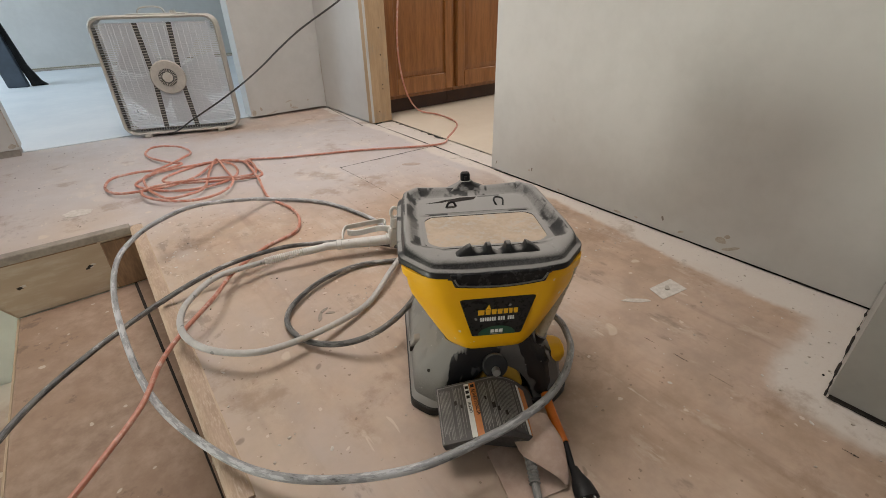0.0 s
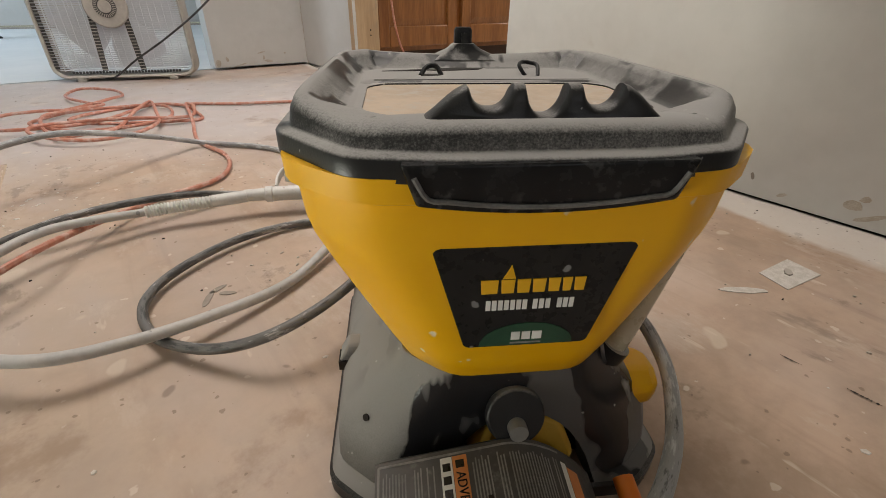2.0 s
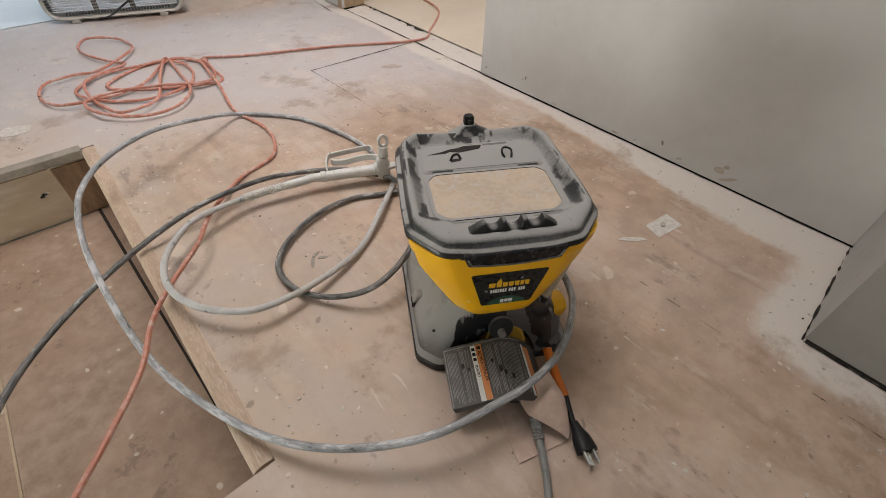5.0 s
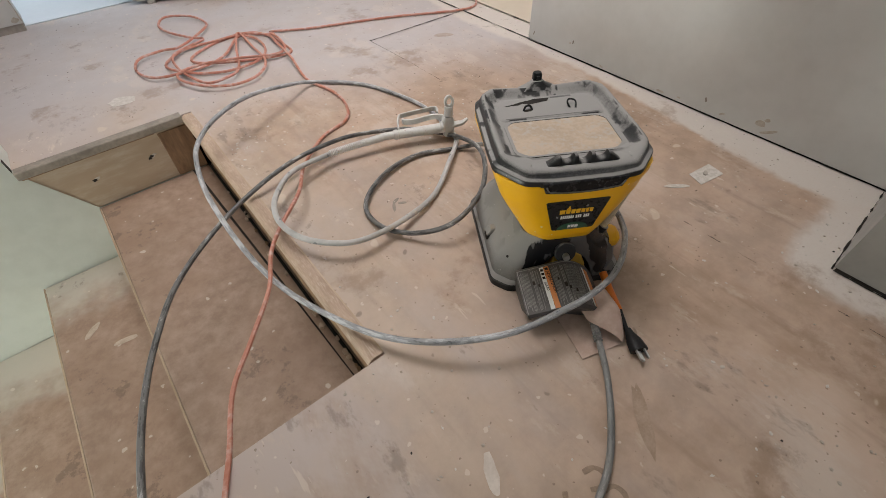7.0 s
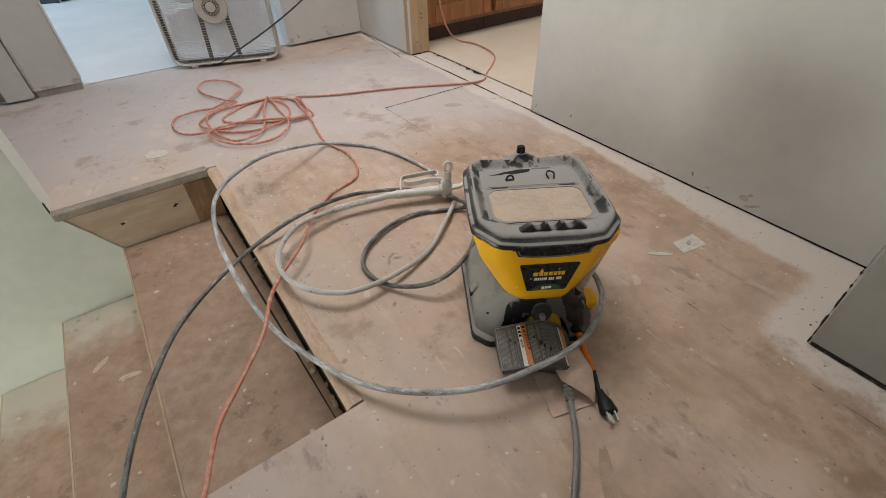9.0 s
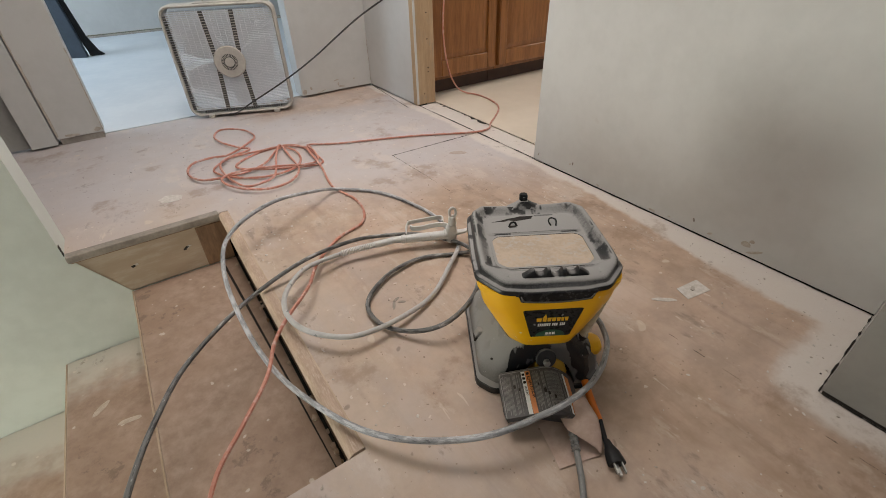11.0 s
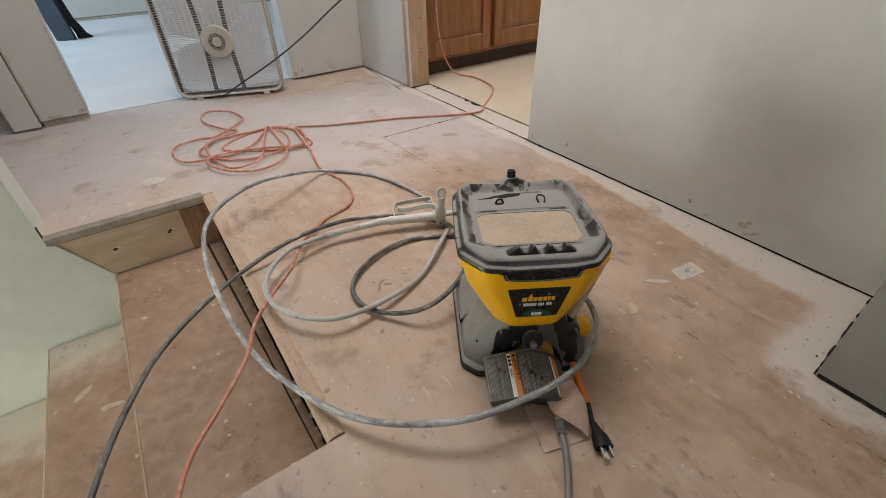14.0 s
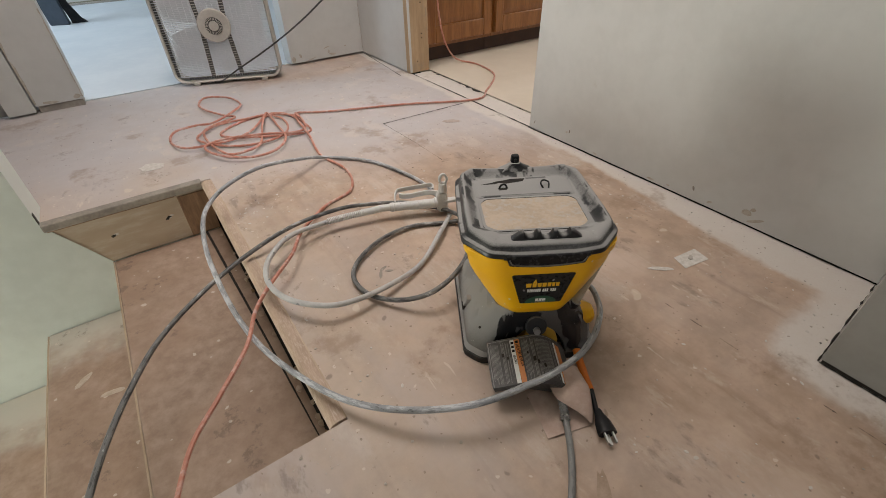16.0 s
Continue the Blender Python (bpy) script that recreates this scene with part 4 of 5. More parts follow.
part("tube_clamp", cylinder(0.0105, 0.0105, 0.012, pose(0.0795, -0.1000, 0.098, 5, 20), 16), M_DUSTY, sprayer)

# control housing that carries the warning label
def housing_top(u):
    return 0.060 + 0.016 * (u + 0.092) / 0.085 if u < -0.007 else 0.076 - 0.046 * ((u + 0.007) / 0.065) ** 2


def housing(v, drop, inset=0.0):
    tuck = 0.042 if v < -0.2 else 0.0
    us = [-0.092 + inset + (0.150 - 2 * inset) * k / 16 for k in range(17)]
    return [(u, v, housing_top(u) - drop - inset) for u in us] + [(0.058 - inset, v + tuck, 0.004), (-0.086 + inset, v + tuck, 0.004)]


motor = part("control_housing", loft([housing(-0.143, 0.0, 0.004), housing(-0.147, 0.0), housing(-0.238, 0.012), housing(-0.241, 0.015, 0.004)]), M_WARN, sprayer, "dark grey control housing with a scuffed warning label", smooth=30)


def on_housing(u, v, lift=0.0):
    return (u, v, housing_top(u) - 0.012 * (-0.147 - v) / 0.091 + lift)


def decal(name, u0, u1, v0, v1, material, lift=0.0006, label=""):
    """A thin print that follows the housing's curved top."""
    n = max(2, int((u1 - u0) / 0.005) + 1)
    bm = bmesh.new()
    top = [[bm.verts.new(on_housing(u0 + (u1 - u0) * k / n, v, lift)) for k in range(n + 1)] for v in (v0, v1)]
    for k in range(n):
        bm.faces.new((top[0][k], top[0][k + 1], top[1][k + 1], top[1][k]))
    return part(name, bm, material, motor, label)


decal("label_edge", -0.0905, -0.0890, -0.237, -0.150, M_PRINT)
decal("label_edge", -0.090, 0.030, -0.1510, -0.1495, M_PRINT)
decal("white_stripe", -0.0500, -0.0425, -0.237, -0.152, M_WHITE, 0.0006, "white warning stripe")
decal("orange_stripe", -0.0422, -0.0330, -0.237, -0.152, M_ORANGE, 0.0006, "orange warning stripe")
decal("white_stripe", 0.0300, 0.0340, -0.237, -0.156, M_WHITE, 0.0006)
decal("orange_stripe", 0.0343, 0.0430, -0.237, -0.158, M_ORANGE, 0.0006)
for k in range(3):
    decal("pictogram", -0.0488, -0.0438, -0.161 - 0.008 * k, -0.156 - 0.008 * k, M_LABEL, 0.001)
decal("pictogram", -0.0405, -0.0350, -0.160, -0.155, M_LABEL, 0.001)
for u0, u1 in ((-0.087, -0.053), (-0.030, 0.027)):
    u = u0
    while u < u1:
        v1 = -0.1545 - random.random() * 0.004
        v0 = -0.235 + random.random() * 0.014
        if random.random() > 0.12:
            decal("print_line", u, u + 0.0009, v0, v1, M_PRINT, 0.0008)
        u += 0.0020
for u, v, r in ((-0.066, -0.180, 0.004), (-0.058, -0.187, 0.003), (-0.012, -0.196, 0.005), (-0.006, -0.203, 0.004), (-0.022, -0.182, 0.003), (0.004, -0.21, 0.004)):
    decal("paint_chip", u - r * 0.5, u + r * 0.5, v - r, v + r * 0.8, M_GAP, 0.0012)


def words(text, size, m, material, parent):
    """Readable words as a thin mesh."""
    curve = bpy.data.curves.new("words", "FONT")
    curve.body, curve.size, curve.extrude = text, size, 0.0002
    tmp = bpy.data.objects.new("words", curve)
    me = bpy.data.meshes.new_from_object(tmp)
    bpy.data.objects.remove(tmp)
    me.materials.append(material)
    ob = new("lettering", me)
    ob.parent, ob.matrix_basis = parent, m
    return ob


words("ADVERTENCIA", 0.0085, Matrix.Translation(on_housing(-0.0405, -0.1625, 0.0012)) @ pose(0, 0, 0, 6, -10, -90), M_LABEL, motor)
words("PELIGRO", 0.0058, Matrix.Translation(on_housing(-0.0485, -0.183, 0.0012)) @ pose(0, 0, 0, 6, -10, -90), M_LABEL, motor)

# mains lead: orange sleeve, short black cord and its plug
inv = SPRAYER.inverted()


def local(points):
    return [inv @ Vector(p) for p in points]


part("lead_sleeve", sweep(local([(0.446, 0.322, 0.030), (0.436, 0.304, 0.024), (0.423, 0.278, 0.016), (0.411, 0.254, 0.011)]), 0.0075, 8, 10), M_ORANGEP, sprayer, "orange lead sleeve")
part("lead", sweep(local([(0.416, 0.258, 0.012), (0.402, 0.238, 0.009), (0.390, 0.222, 0.009), (0.383, 0.210, 0.010)]), 0.0048, 6, 10), M_BLACK, sprayer, "short black mains lead")
plug_dir = math.degrees(math.atan2(0.168 - 0.212, 0.361 - 0.384))
plug = part("plug", loft([[(x, w * math.cos(t), 0.012 + h * math.sin(t)) for t in (2 * math.pi * k / 12 for k in range(12))] for x, w, h in ((-0.006, 0.006, 0.006), (0.004, 0.008, 0.007), (0.018, 0.014, 0.010), (0.034, 0.0165, 0.011), (0.038, 0.0165, 0.011))]), M_BLACK, sprayer, "black three-pin plug", smooth=50)
plug.matrix_basis = inv @ pose(0.386, 0.214, 0.0, 0, 0, plug_dir)
for y, z in ((-0.007, 0.016), (0.007, 0.016), (0.0, 0.008)):
    part("pin", box(0.037, 0.056, y - 0.0012 if z > 0.01 else y - 0.0022, y + 0.0012 if z > 0.01 else y + 0.0022, z - 0.003, z + 0.003), M_STEEL, plug)

# pump outlet where the hose starts
part("outlet", cylinder(0.009, 0.009, 0.035, pose(0.075, 0.005, 0.072, 0, 90, 0), 16), M_STEEL, sprayer)

# ---- hoses, cords and gun ----
hose = part("spray_hose", sweep([(0.530, 0.450, 0.072), (0.556, 0.428, 0.080), (0.558, 0.392, 0.077), (0.548, 0.364, 0.066), (0.531, 0.343, 0.060), (0.486, 0.316, 0.067), (0.447, 0.299, 0.076), (0.401, 0.287, 0.081), (0.345, 0.287, 0.080), (0.300, 0.297, 0.072), (0.205, 0.325, 0.062), (0.118, 0.384, 0.048),
                                (0.050, 0.463, 0.030), (0.001, 0.562, 0.016), (-0.046, 0.708, 0.006), (-0.067, 0.867, 0.006), (-0.069, 1.034, 0.035), (-0.051, 1.143, 0.062), (-0.018, 1.216, 0.075), (0.050, 1.262, 0.094),
                                (0.158, 1.306, 0.098), (0.300, 1.385, 0.050), (0.395, 1.425, 0.012), (0.512, 1.314, 0.007), (0.568, 1.146, 0.007), (0.578, 1.045, 0.007), (0.566, 0.960, 0.007), (0.548, 0.893, 0.008)], 0.0058, 10, 12), M_HOSE)
part("whip_hose", sweep([(0.552, 0.900, 0.008), (0.535, 0.868, 0.009),
                                (0.462, 0.805, 0.020), (0.357, 0.735, 0.010), (0.250, 0.700, 0.022), (0.155, 0.690, 0.034), (0.098, 0.706, 0.040), (0.048, 0.762, 0.038), (0.024, 0.825, 0.038), (0.028, 0.888, 0.040), (0.059, 0.943, 0.042), (0.125, 0.990, 0.045), (0.235, 1.012, 0.032)], 0.0063, 10, 12), M_HOSE_PALE, hose, "pale grey whip hose to the gun")
tagged(hose, "long paint-splashed grey spray hose looped over the floor", "hose")
part("spring_guard", sweep([(0.232, 1.012, 0.032), (0.262, 1.008, 0.032), (0.295, 1.000, 0.033), (0.330, 0.991, 0.034)], 0.0078, 14, 12, ribs=0.0022), M_GUN, hose, "pale spring guard at the hose's end", smooth=12)
part("ferrule", sweep([(0.325, 0.992, 0.034), (0.350, 0.986, 0.034), (0.375, 0.979, 0.035)], 0.0098, 6, 14), M_GUN, hose, "pale swivel ferrule")

GUN = pose(0.372, 0.984, 0.035, 0, 0, -26.0)
gun = thing("spray_gun", GUN, "pale grey airless spray gun lying on its side", "spray gun")
X90 = pose(0, 0, 0, 0, 90, 0)
bm = cylinder(0.0095, 0.0105, 0.036, X90, 18)
cylinder(0.0132, 0.0132, 0.012, Matrix.Translation((0.034, 0, 0)) @ X90, 18, bm)
cylinder(0.0120, 0.0135, 0.118, Matrix.Translation((0.046, 0, 0)) @ X90, 18, bm)
part("handle", bm, M_GUN, gun, bevel=0.0015)
def strap(points, wide, thick, steps=6):
    """A flat bar bent along a smooth line in the gun's plane."""
    line = spline(points, steps)
    rings = []
    for i, p in enumerate(line):
        d = (line[min(i + 1, len(line) - 1)] - line[max(i - 1, 0)]).normalized()
        side = Vector((-d.y, d.x, 0)).normalized() * thick
        up = Vector((0, 0, wide))
        rings.append([p - side - up, p + side - up, p + side + up, p - side + up])
    return loft(rings)


part("trigger_guard", strap([(0.050, 0.012, 0.004), (0.051, 0.034, 0.012), (0.058, 0.052, 0.019), (0.068, 0.055, 0.021), (0.100, 0.056, 0.024), (0.140, 0.057, 0.027), (0.158, 0.056, 0.028), (0.163, 0.044, 0.028), (0.160, 0.030, 0.026)], 0.0065, 0.0022), M_GUN, gun, bevel=0.001)
part("trigger", strap([(0.064, 0.036, 0.016), (0.072, 0.028, 0.016), (0.095, 0.024, 0.017), (0.125, 0.026, 0.020), (0.150, 0.022, 0.024), (0.172, 0.010, 0.026)], 0.0075, 0.0028), M_GUN, gun, "pale trigger blade", bevel=0.001)
part("head_collar", cylinder(0.0150, 0.0150, 0.010, Matrix.Translation((0.160, 0, 0.002)) @ X90, 20), M_GUN, gun, bevel=0.0015)
rings = [octagon(w, d, d, 0.005, 0.005, z) for z, w, d in ((-0.026, 0.009, 0.009), (-0.018, 0.0150, 0.013), (0.008, 0.0165, 0.0140), (0.026, 0.0150, 0.0130), (0.034, 0.0110, 0.011))]
part("gun_body", loft(rings), M_GUN, gun, smooth=35).matrix_basis = pose(0.182, 0, 0)
part("needle_screw", cylinder(0.0035, 0.0035, 0.012, Matrix.Translation((0.176, 0.010, 0.018)) @ pose(0, 0, 0, -90), 10), M_GAP, gun)
part("diffuser", cylinder(0.0125, 0.0105, 0.026, Matrix.Translation((0.185, 0, 0.036)), 18), M_GUN, gun, bevel=0.0015)
bm = bmesh.new()
outer = [(0.0135 * math.cos(t), 0.017 * math.sin(t)) for t in (2 * math.pi * k / 20 for k in range(20))]
inner = [(x * 0.5, y * 0.55) for x, y in outer]
loft([[(x, y, 0.0) for x, y in outer], [(x, y, 0.007) for x, y in outer], [(x, y, 0.007) for x, y in inner], [(x, y, 0.0) for x, y in inner], [(x, y, 0.0) for x, y in outer]], bm, caps=False)
guard = part("tip_guard", bm, M_GUN, gun, "pale tip guard", bevel=0.0012)
guard.matrix_basis = pose(0.186, 0.004, 0.073, 80, 0, 10)
part("guard_wing", loft([[(0.190, -0.016, z0), (0.222, -0.010, z0), (0.240, 0.008, z0), (0.238, 0.016, z0), (0.222, 0.006, z0), (0.194, 0.006, z0)] for z0 in (0.004, 0.012)]), M_GUN, gun, bevel=0.0015)

dark = part("dark_hose", sweep([(-0.42, 0.20, 0.012), (-0.395, 0.36, 0.010), (-0.375, 0.455, 0.006), (-0.353, 0.568, 0.0), (-0.324, 0.664, -0.004), (-0.283, 0.757, -0.006), (-0.217, 0.862, -0.004), (-0.113, 0.953, 0.002), (0.010, 1.012, 0.018), (0.142, 1.035, 0.040), (0.280, 1.050, 0.034), (0.383, 1.051, 0.012), (0.470, 1.005, 0.008),
                               (0.520, 0.930, 0.012), (0.537, 0.842, 0.030), (0.517, 0.754, 0.050), (0.454, 0.668, 0.066), (0.384, 0.616, 0.060), (0.300, 0.600, 0.048), (0.242, 0.645, 0.022), (0.200, 0.712, 0.012), (0.198, 0.785, 0.011), (0.240, 0.838, 0.012), (0.325, 0.880, 0.012), (0.420, 0.888, 0.008), (0.505, 0.850, 0.007), (0.575, 0.795, 0.020), (0.64, 0.73, 0.010)], 0.0057, 10, 12), M_HOSE_DARK)
tagged(dark, "dark grey rubber hose coiled beside the sprayer", "hose")
tail = part("supply_hose", sweep([(0.352, 0.272, 0.026), (0.330, 0.238, 0.016), (0.298, 0.196, 0.010), (0.262, 0.160, 0.0085), (0.212, 0.120, 0.0085), (0.168, 0.094, 0.0085), (0.10, 0.068, 0.0085), (0.0, 0.02, 0.0085), (-0.14, -0.03, 0.0085), (-0.30, -0.02, 0.0085), (-0.40, 0.06, 0.0085), (-0.44, 0.14, 0.0085)], 0.0056, 10, 12), M_SUPPLY)
tagged(tail, "thick dusty grey hose trailing from the sprayer", "hose")
part("strain_relief", sweep([(0.366, 0.296, 0.040), (0.352, 0.272, 0.027), (0.338, 0.250, 0.019), (0.328, 0.236, 0.016)], 0.0062, 7, 14, ribs=0.0020), M_SUPPLY, tail, "ribbed grey strain relief", smooth=12)


cord_line = [(1.377, 2.12, 0.62), (1.359, 2.12, 0.466), (1.353, 2.12, 0.338), (1.371, 2.118, 0.199), (1.405, 2.115, 0.098), (1.470, 2.115, 0.022), (1.522, 2.02, 0.010), (1.515, 1.90, 0.009), (1.462, 1.775, 0.009), (1.300, 1.640, 0.006), (1.180, 1.575, 0.006), (0.890, 1.722, 0.006), (0.600, 1.842, 0.006), (0.470, 1.915, 0.007)]
# the tangle: five turns laid over one another
TURNS = (
    ((0.463, 1.884), (0.384, 1.960), (0.283, 1.979), (0.172, 1.912), (0.147, 1.854), (0.229, 1.788), (0.368, 1.700), (0.447, 1.700), (0.455, 1.785), (0.438, 1.896), (0.391, 1.981)),
    ((0.265, 1.972), (0.150, 1.976), (0.071, 1.913), (0.066, 1.835), (0.134, 1.751), (0.225, 1.695), (0.330, 1.702), (0.386, 1.788), (0.392, 1.886), (0.347, 1.948)),
    ((0.256, 1.828), (0.179, 1.789), (0.072, 1.781), (-0.003, 1.812), (-0.030, 1.912), (0.0, 1.991), (0.084, 2.017), (0.147, 2.010), (0.256, 2.089), (0.299, 2.174), (0.272, 2.289), (0.188, 2.341), (0.143, 2.282), (0.153, 2.170), (0.201, 2.062)),
    ((0.233, 2.002), (0.141, 1.970), (0.092, 1.903), (0.089, 1.783), (0.123, 1.652), (0.178, 1.630), (0.245, 1.680), (0.304, 1.852), (0.356, 1.963), (0.352, 1.814), (0.337, 1.663), (0.276, 1.585), (0.191, 1.578)),
    ((0.111, 1.628), (0.067, 1.711), (0.077, 1.767), (0.165, 1.791), (0.281, 1.735), (0.371, 1.688), (0.429, 1.706), (0.450, 1.795), (0.443, 1.870), (0.430, 1.768), (0.413, 1.615)),
)
for k, turn in enumerate(TURNS):
    cord_line += [(x, y, 0.006 + 0.0035 * k + 0.003 * math.sin(2.3 * n + k)) if n else (x, y, 0.007 + 0.003 * k) for n, (x, y) in enumerate(turn)]
cord_line += [(0.393, 1.470, 0.006), (0.418, 1.335, 0.006), (0.408, 1.24, 0.006), (0.364, 1.165, 0.007), (0.268, 1.130, 0.006), (0.160, 1.015, 0.028), (0.098, 0.905, 0.050), (0.020, 0.845, 0.034), (-0.028, 0.800, 0.018),
              (-0.070, 0.722, 0.010), (-0.142, 0.640, 0.004), (-0.205, 0.567, 0.003), (-0.246, 0.474, 0.004), (-0.272, 0.42, 0.006), (-0.33, 0.30, 0.006), (-0.42, 0.12, 0.006)]
cord = part("extension_cord", sweep(cord_line, 0.0045, 8, 8), M_CORD)
tagged(cord, "faded orange extension cord tangled on the subfloor", "extension cord")


# ---- the box fan in the opening ----
FAN = pose(0.372, 2.60, 0, 0, 0, -20.5)
fan = thing("box_fan", FAN, "dusty beige box fan standing in the opening", "box fan")


def squircle(w, r, y, cz=0.268, n=6):
    out = []
    for cx, cy, a0 in ((w - r, w - r, 0), (-w + r, w - r, 90), (-w + r, -w + r, 180), (w - r, -w + r, 270)):
        for k in range(n + 1):
            a = radians(a0 + 90 * k / n)
            out.append((cx + r * math.cos(a), y, cz + cy + r * math.sin(a)))
    return out


w = 0.258
rings = [squircle(w - 0.015, 0.040, -0.030), squircle(w - 0.013, 0.042, -0.048), squircle(w - 0.006, 0.045, -0.053), squircle(w, 0.05, -0.045), squircle(w, 0.05, 0.045), squircle(w - 0.006, 0.045, 0.053), squircle(w - 0.013, 0.042, 0.048), squircle(w - 0.015, 0.040, 0.030), squircle(w - 0.015, 0.040, -0.030)]
part("fan_frame", loft(rings, caps=False), M_FANBODY, fan, "beige rounded fan frame", smooth=40)


def wires(y, cross):
    """Fine grille bars; cross adds the upright ones."""
    bm = bmesh.new()
    for k in range(58):
        z = 0.268 - 0.228 + 0.456 * (k + 0.5) / 58
        half = 0.241 if abs(z - 0.268) < 0.2 else 0.230
        box(-half, half, y, y + 0.0025, z - 0.0019, z + 0.0019, bm)
    for k in range(cross):
        x = -0.225 + 0.45 * (k + 0.5) / cross
        box(x - 0.0014, x + 0.0014, y - 0.002, y + 0.001, 0.040, 0.496, bm)
    return bm


part("front_grille", wires(-0.046, 18), M_FANGRILL, fan, "fine white front grille", smooth=0)
part("rear_grille", wires(0.042, 10), M_FANGRILL, fan, smooth=0)
for x0, lean in ((-0.062, -0.012), (0.050, 0.012)):
    strut = part("strut", loft([[(x0 + lean - 0.010, y, 0.040), (x0 + lean + 0.010, y, 0.040), (x0 + 0.010, y, 0.268), (x0 + lean + 0.010, y, 0.496), (x0 + lean - 0.010, y, 0.496), (x0 - 0.010, y, 0.268)] for y in (-0.0485, -0.044)]), M_FANDARK, fan, "dark slotted strut", smooth=0)
    bm = bmesh.new()
    for k in range(40):
        z = 0.044 + 0.0113 * k
        box(x0 + lean * abs(z - 0.268) / 0.228 - 0.0095, x0 + lean * abs(z - 0.268) / 0.228 + 0.0095, -0.0498, -0.0484, z, z + 0.0028, bm)
    part("strut_slats", bm, M_FANBODY, strut, smooth=0)
slots = bmesh.new()
for k in range(40):
    z = 0.050 + 0.0109 * k
    box(-0.241, -0.227, -0.0500, -0.0470, z, z + 0.0072, slots)
low = bmesh.new()
for k in range(34):
    x = -0.19 + 0.0115 * k
    box(x, x + 0.0080, -0.0500, -0.0470, 0.0300, 0.0390, low)
part("side_slots", slots, M_FANDARK, fan, "dark slots along the grille's side", smooth=0)
part("bottom_slots", low, M_FANDARK, fan, "dark slots along the grille's foot", smooth=0)
X = Matrix.Translation((-0.002, -0.050, 0.268)) @ pose(0, 0, 0, 90)
hub = part("hub", cylinder(0.076, 0.072, 0.010, X, 40), M_FANBODY, fan, "beige round hub", bevel=0.003)
part("hub_ring", cylinder(0.039, 0.038, 0.012, X @ Matrix.Translation((0, 0, 0.001)), 36), M_FANDARK, hub, "dark ribbed ring")
bm = bmesh.new()
for k in range(30):
    a = 2 * math.pi * k / 30
    made = box(0.026, 0.037, -0.0013, 0.0013, 0.0125, 0.0142).copy()
    made.transform(X @ Matrix.Rotation(a, 4, "Z"))
    me = bpy.data.meshes.new("rib")
    made.to_mesh(me)
    made.free()
    bm.from_mesh(me)
part("hub_ribs", bm, M_FANBODY, hub, smooth=0)
part("hub_cap", cylinder(0.025, 0.022, 0.016, X, 28), M_FANBODY, hub, bevel=0.002)
part("motor", cylinder(0.05, 0.05, 0.06, Matrix.Translation((-0.002, 0.035, 0.268)) @ pose(0, 0, 0, 90), 24), M_FANBODY, fan)
for k in range(5):
    a = 2 * math.pi * k / 5
    blade = []
    for r, half, twist in ((0.045, 0.030, 0.018), (0.12, 0.075, 0.016), (0.20, 0.095, 0.012), (0.212, 0.06, 0.008)):
        blade.append([(r * math.cos(a) + s * half * -math.sin(a), 0.008 + s * twist + d, 0.268 + r * math.sin(a) + s * half * math.cos(a)) for s, d in ((-1, 0), (0, -0.004), (1, 0), (1, 0.0015), (0, -0.0025), (-1, 0.0015))])
    part("blade", loft(blade), M_FANGRILL, fan, "pale fan blade")
for x in (-0.165, 0.165):
    foot = cylinder(0.010, 0.010, 0.012, Matrix.Translation((x, -0.046, 0.008)) @ pose(0, 0, 0, 90), 14)
    box(x - 0.016, x + 0.016, -0.055, 0.055, 0.0, 0.013, foot)
    part("foot", foot, M_FANBODY, fan, bevel=0.002)
part("handle", sweep([(-0.060, 0.0, 0.522), (-0.055, 0.0, 0.545), (-0.030, 0.0, 0.556), (0.020, 0.0, 0.556), (0.045, 0.0, 0.545), (0.050, 0.0, 0.522)], 0.0035, 6, 8), M_FANBODY, fan, "thin carrying handle")
part("top_plate", box(-0.10, 0.14, -0.035, 0.035, 0.524, 0.531), M_FANBODY, fan, bevel=0.003)
part("switch", cylinder(0.013, 0.011, 0.012, Matrix.Translation((0.085, -0.01, 0.530)), 18), M_FANBODY, fan)
finv = FAN.inverted()
part("power_cord", sweep([finv @ Vector(p) for p in ((0.27, 2.60, 0.010), (0.312, 2.545, 0.020), (0.388, 2.45, 0.086), (0.492, 2.35, 0.163), (0.589, 2.25, 0.244), (0.664, 2.15, 0.322), (0.722, 2.06, 0.394), (0.785, 2.00, 0.455), (0.835, 1.98, 0.489), (1.00, 1.90, 0.60), (1.25, 1.88, 0.78), (1.45, 2.05, 0.92), (1.50, 2.20, 0.905))], 0.0036, 10, 8), M_CABLE, fan, "black fan cable")

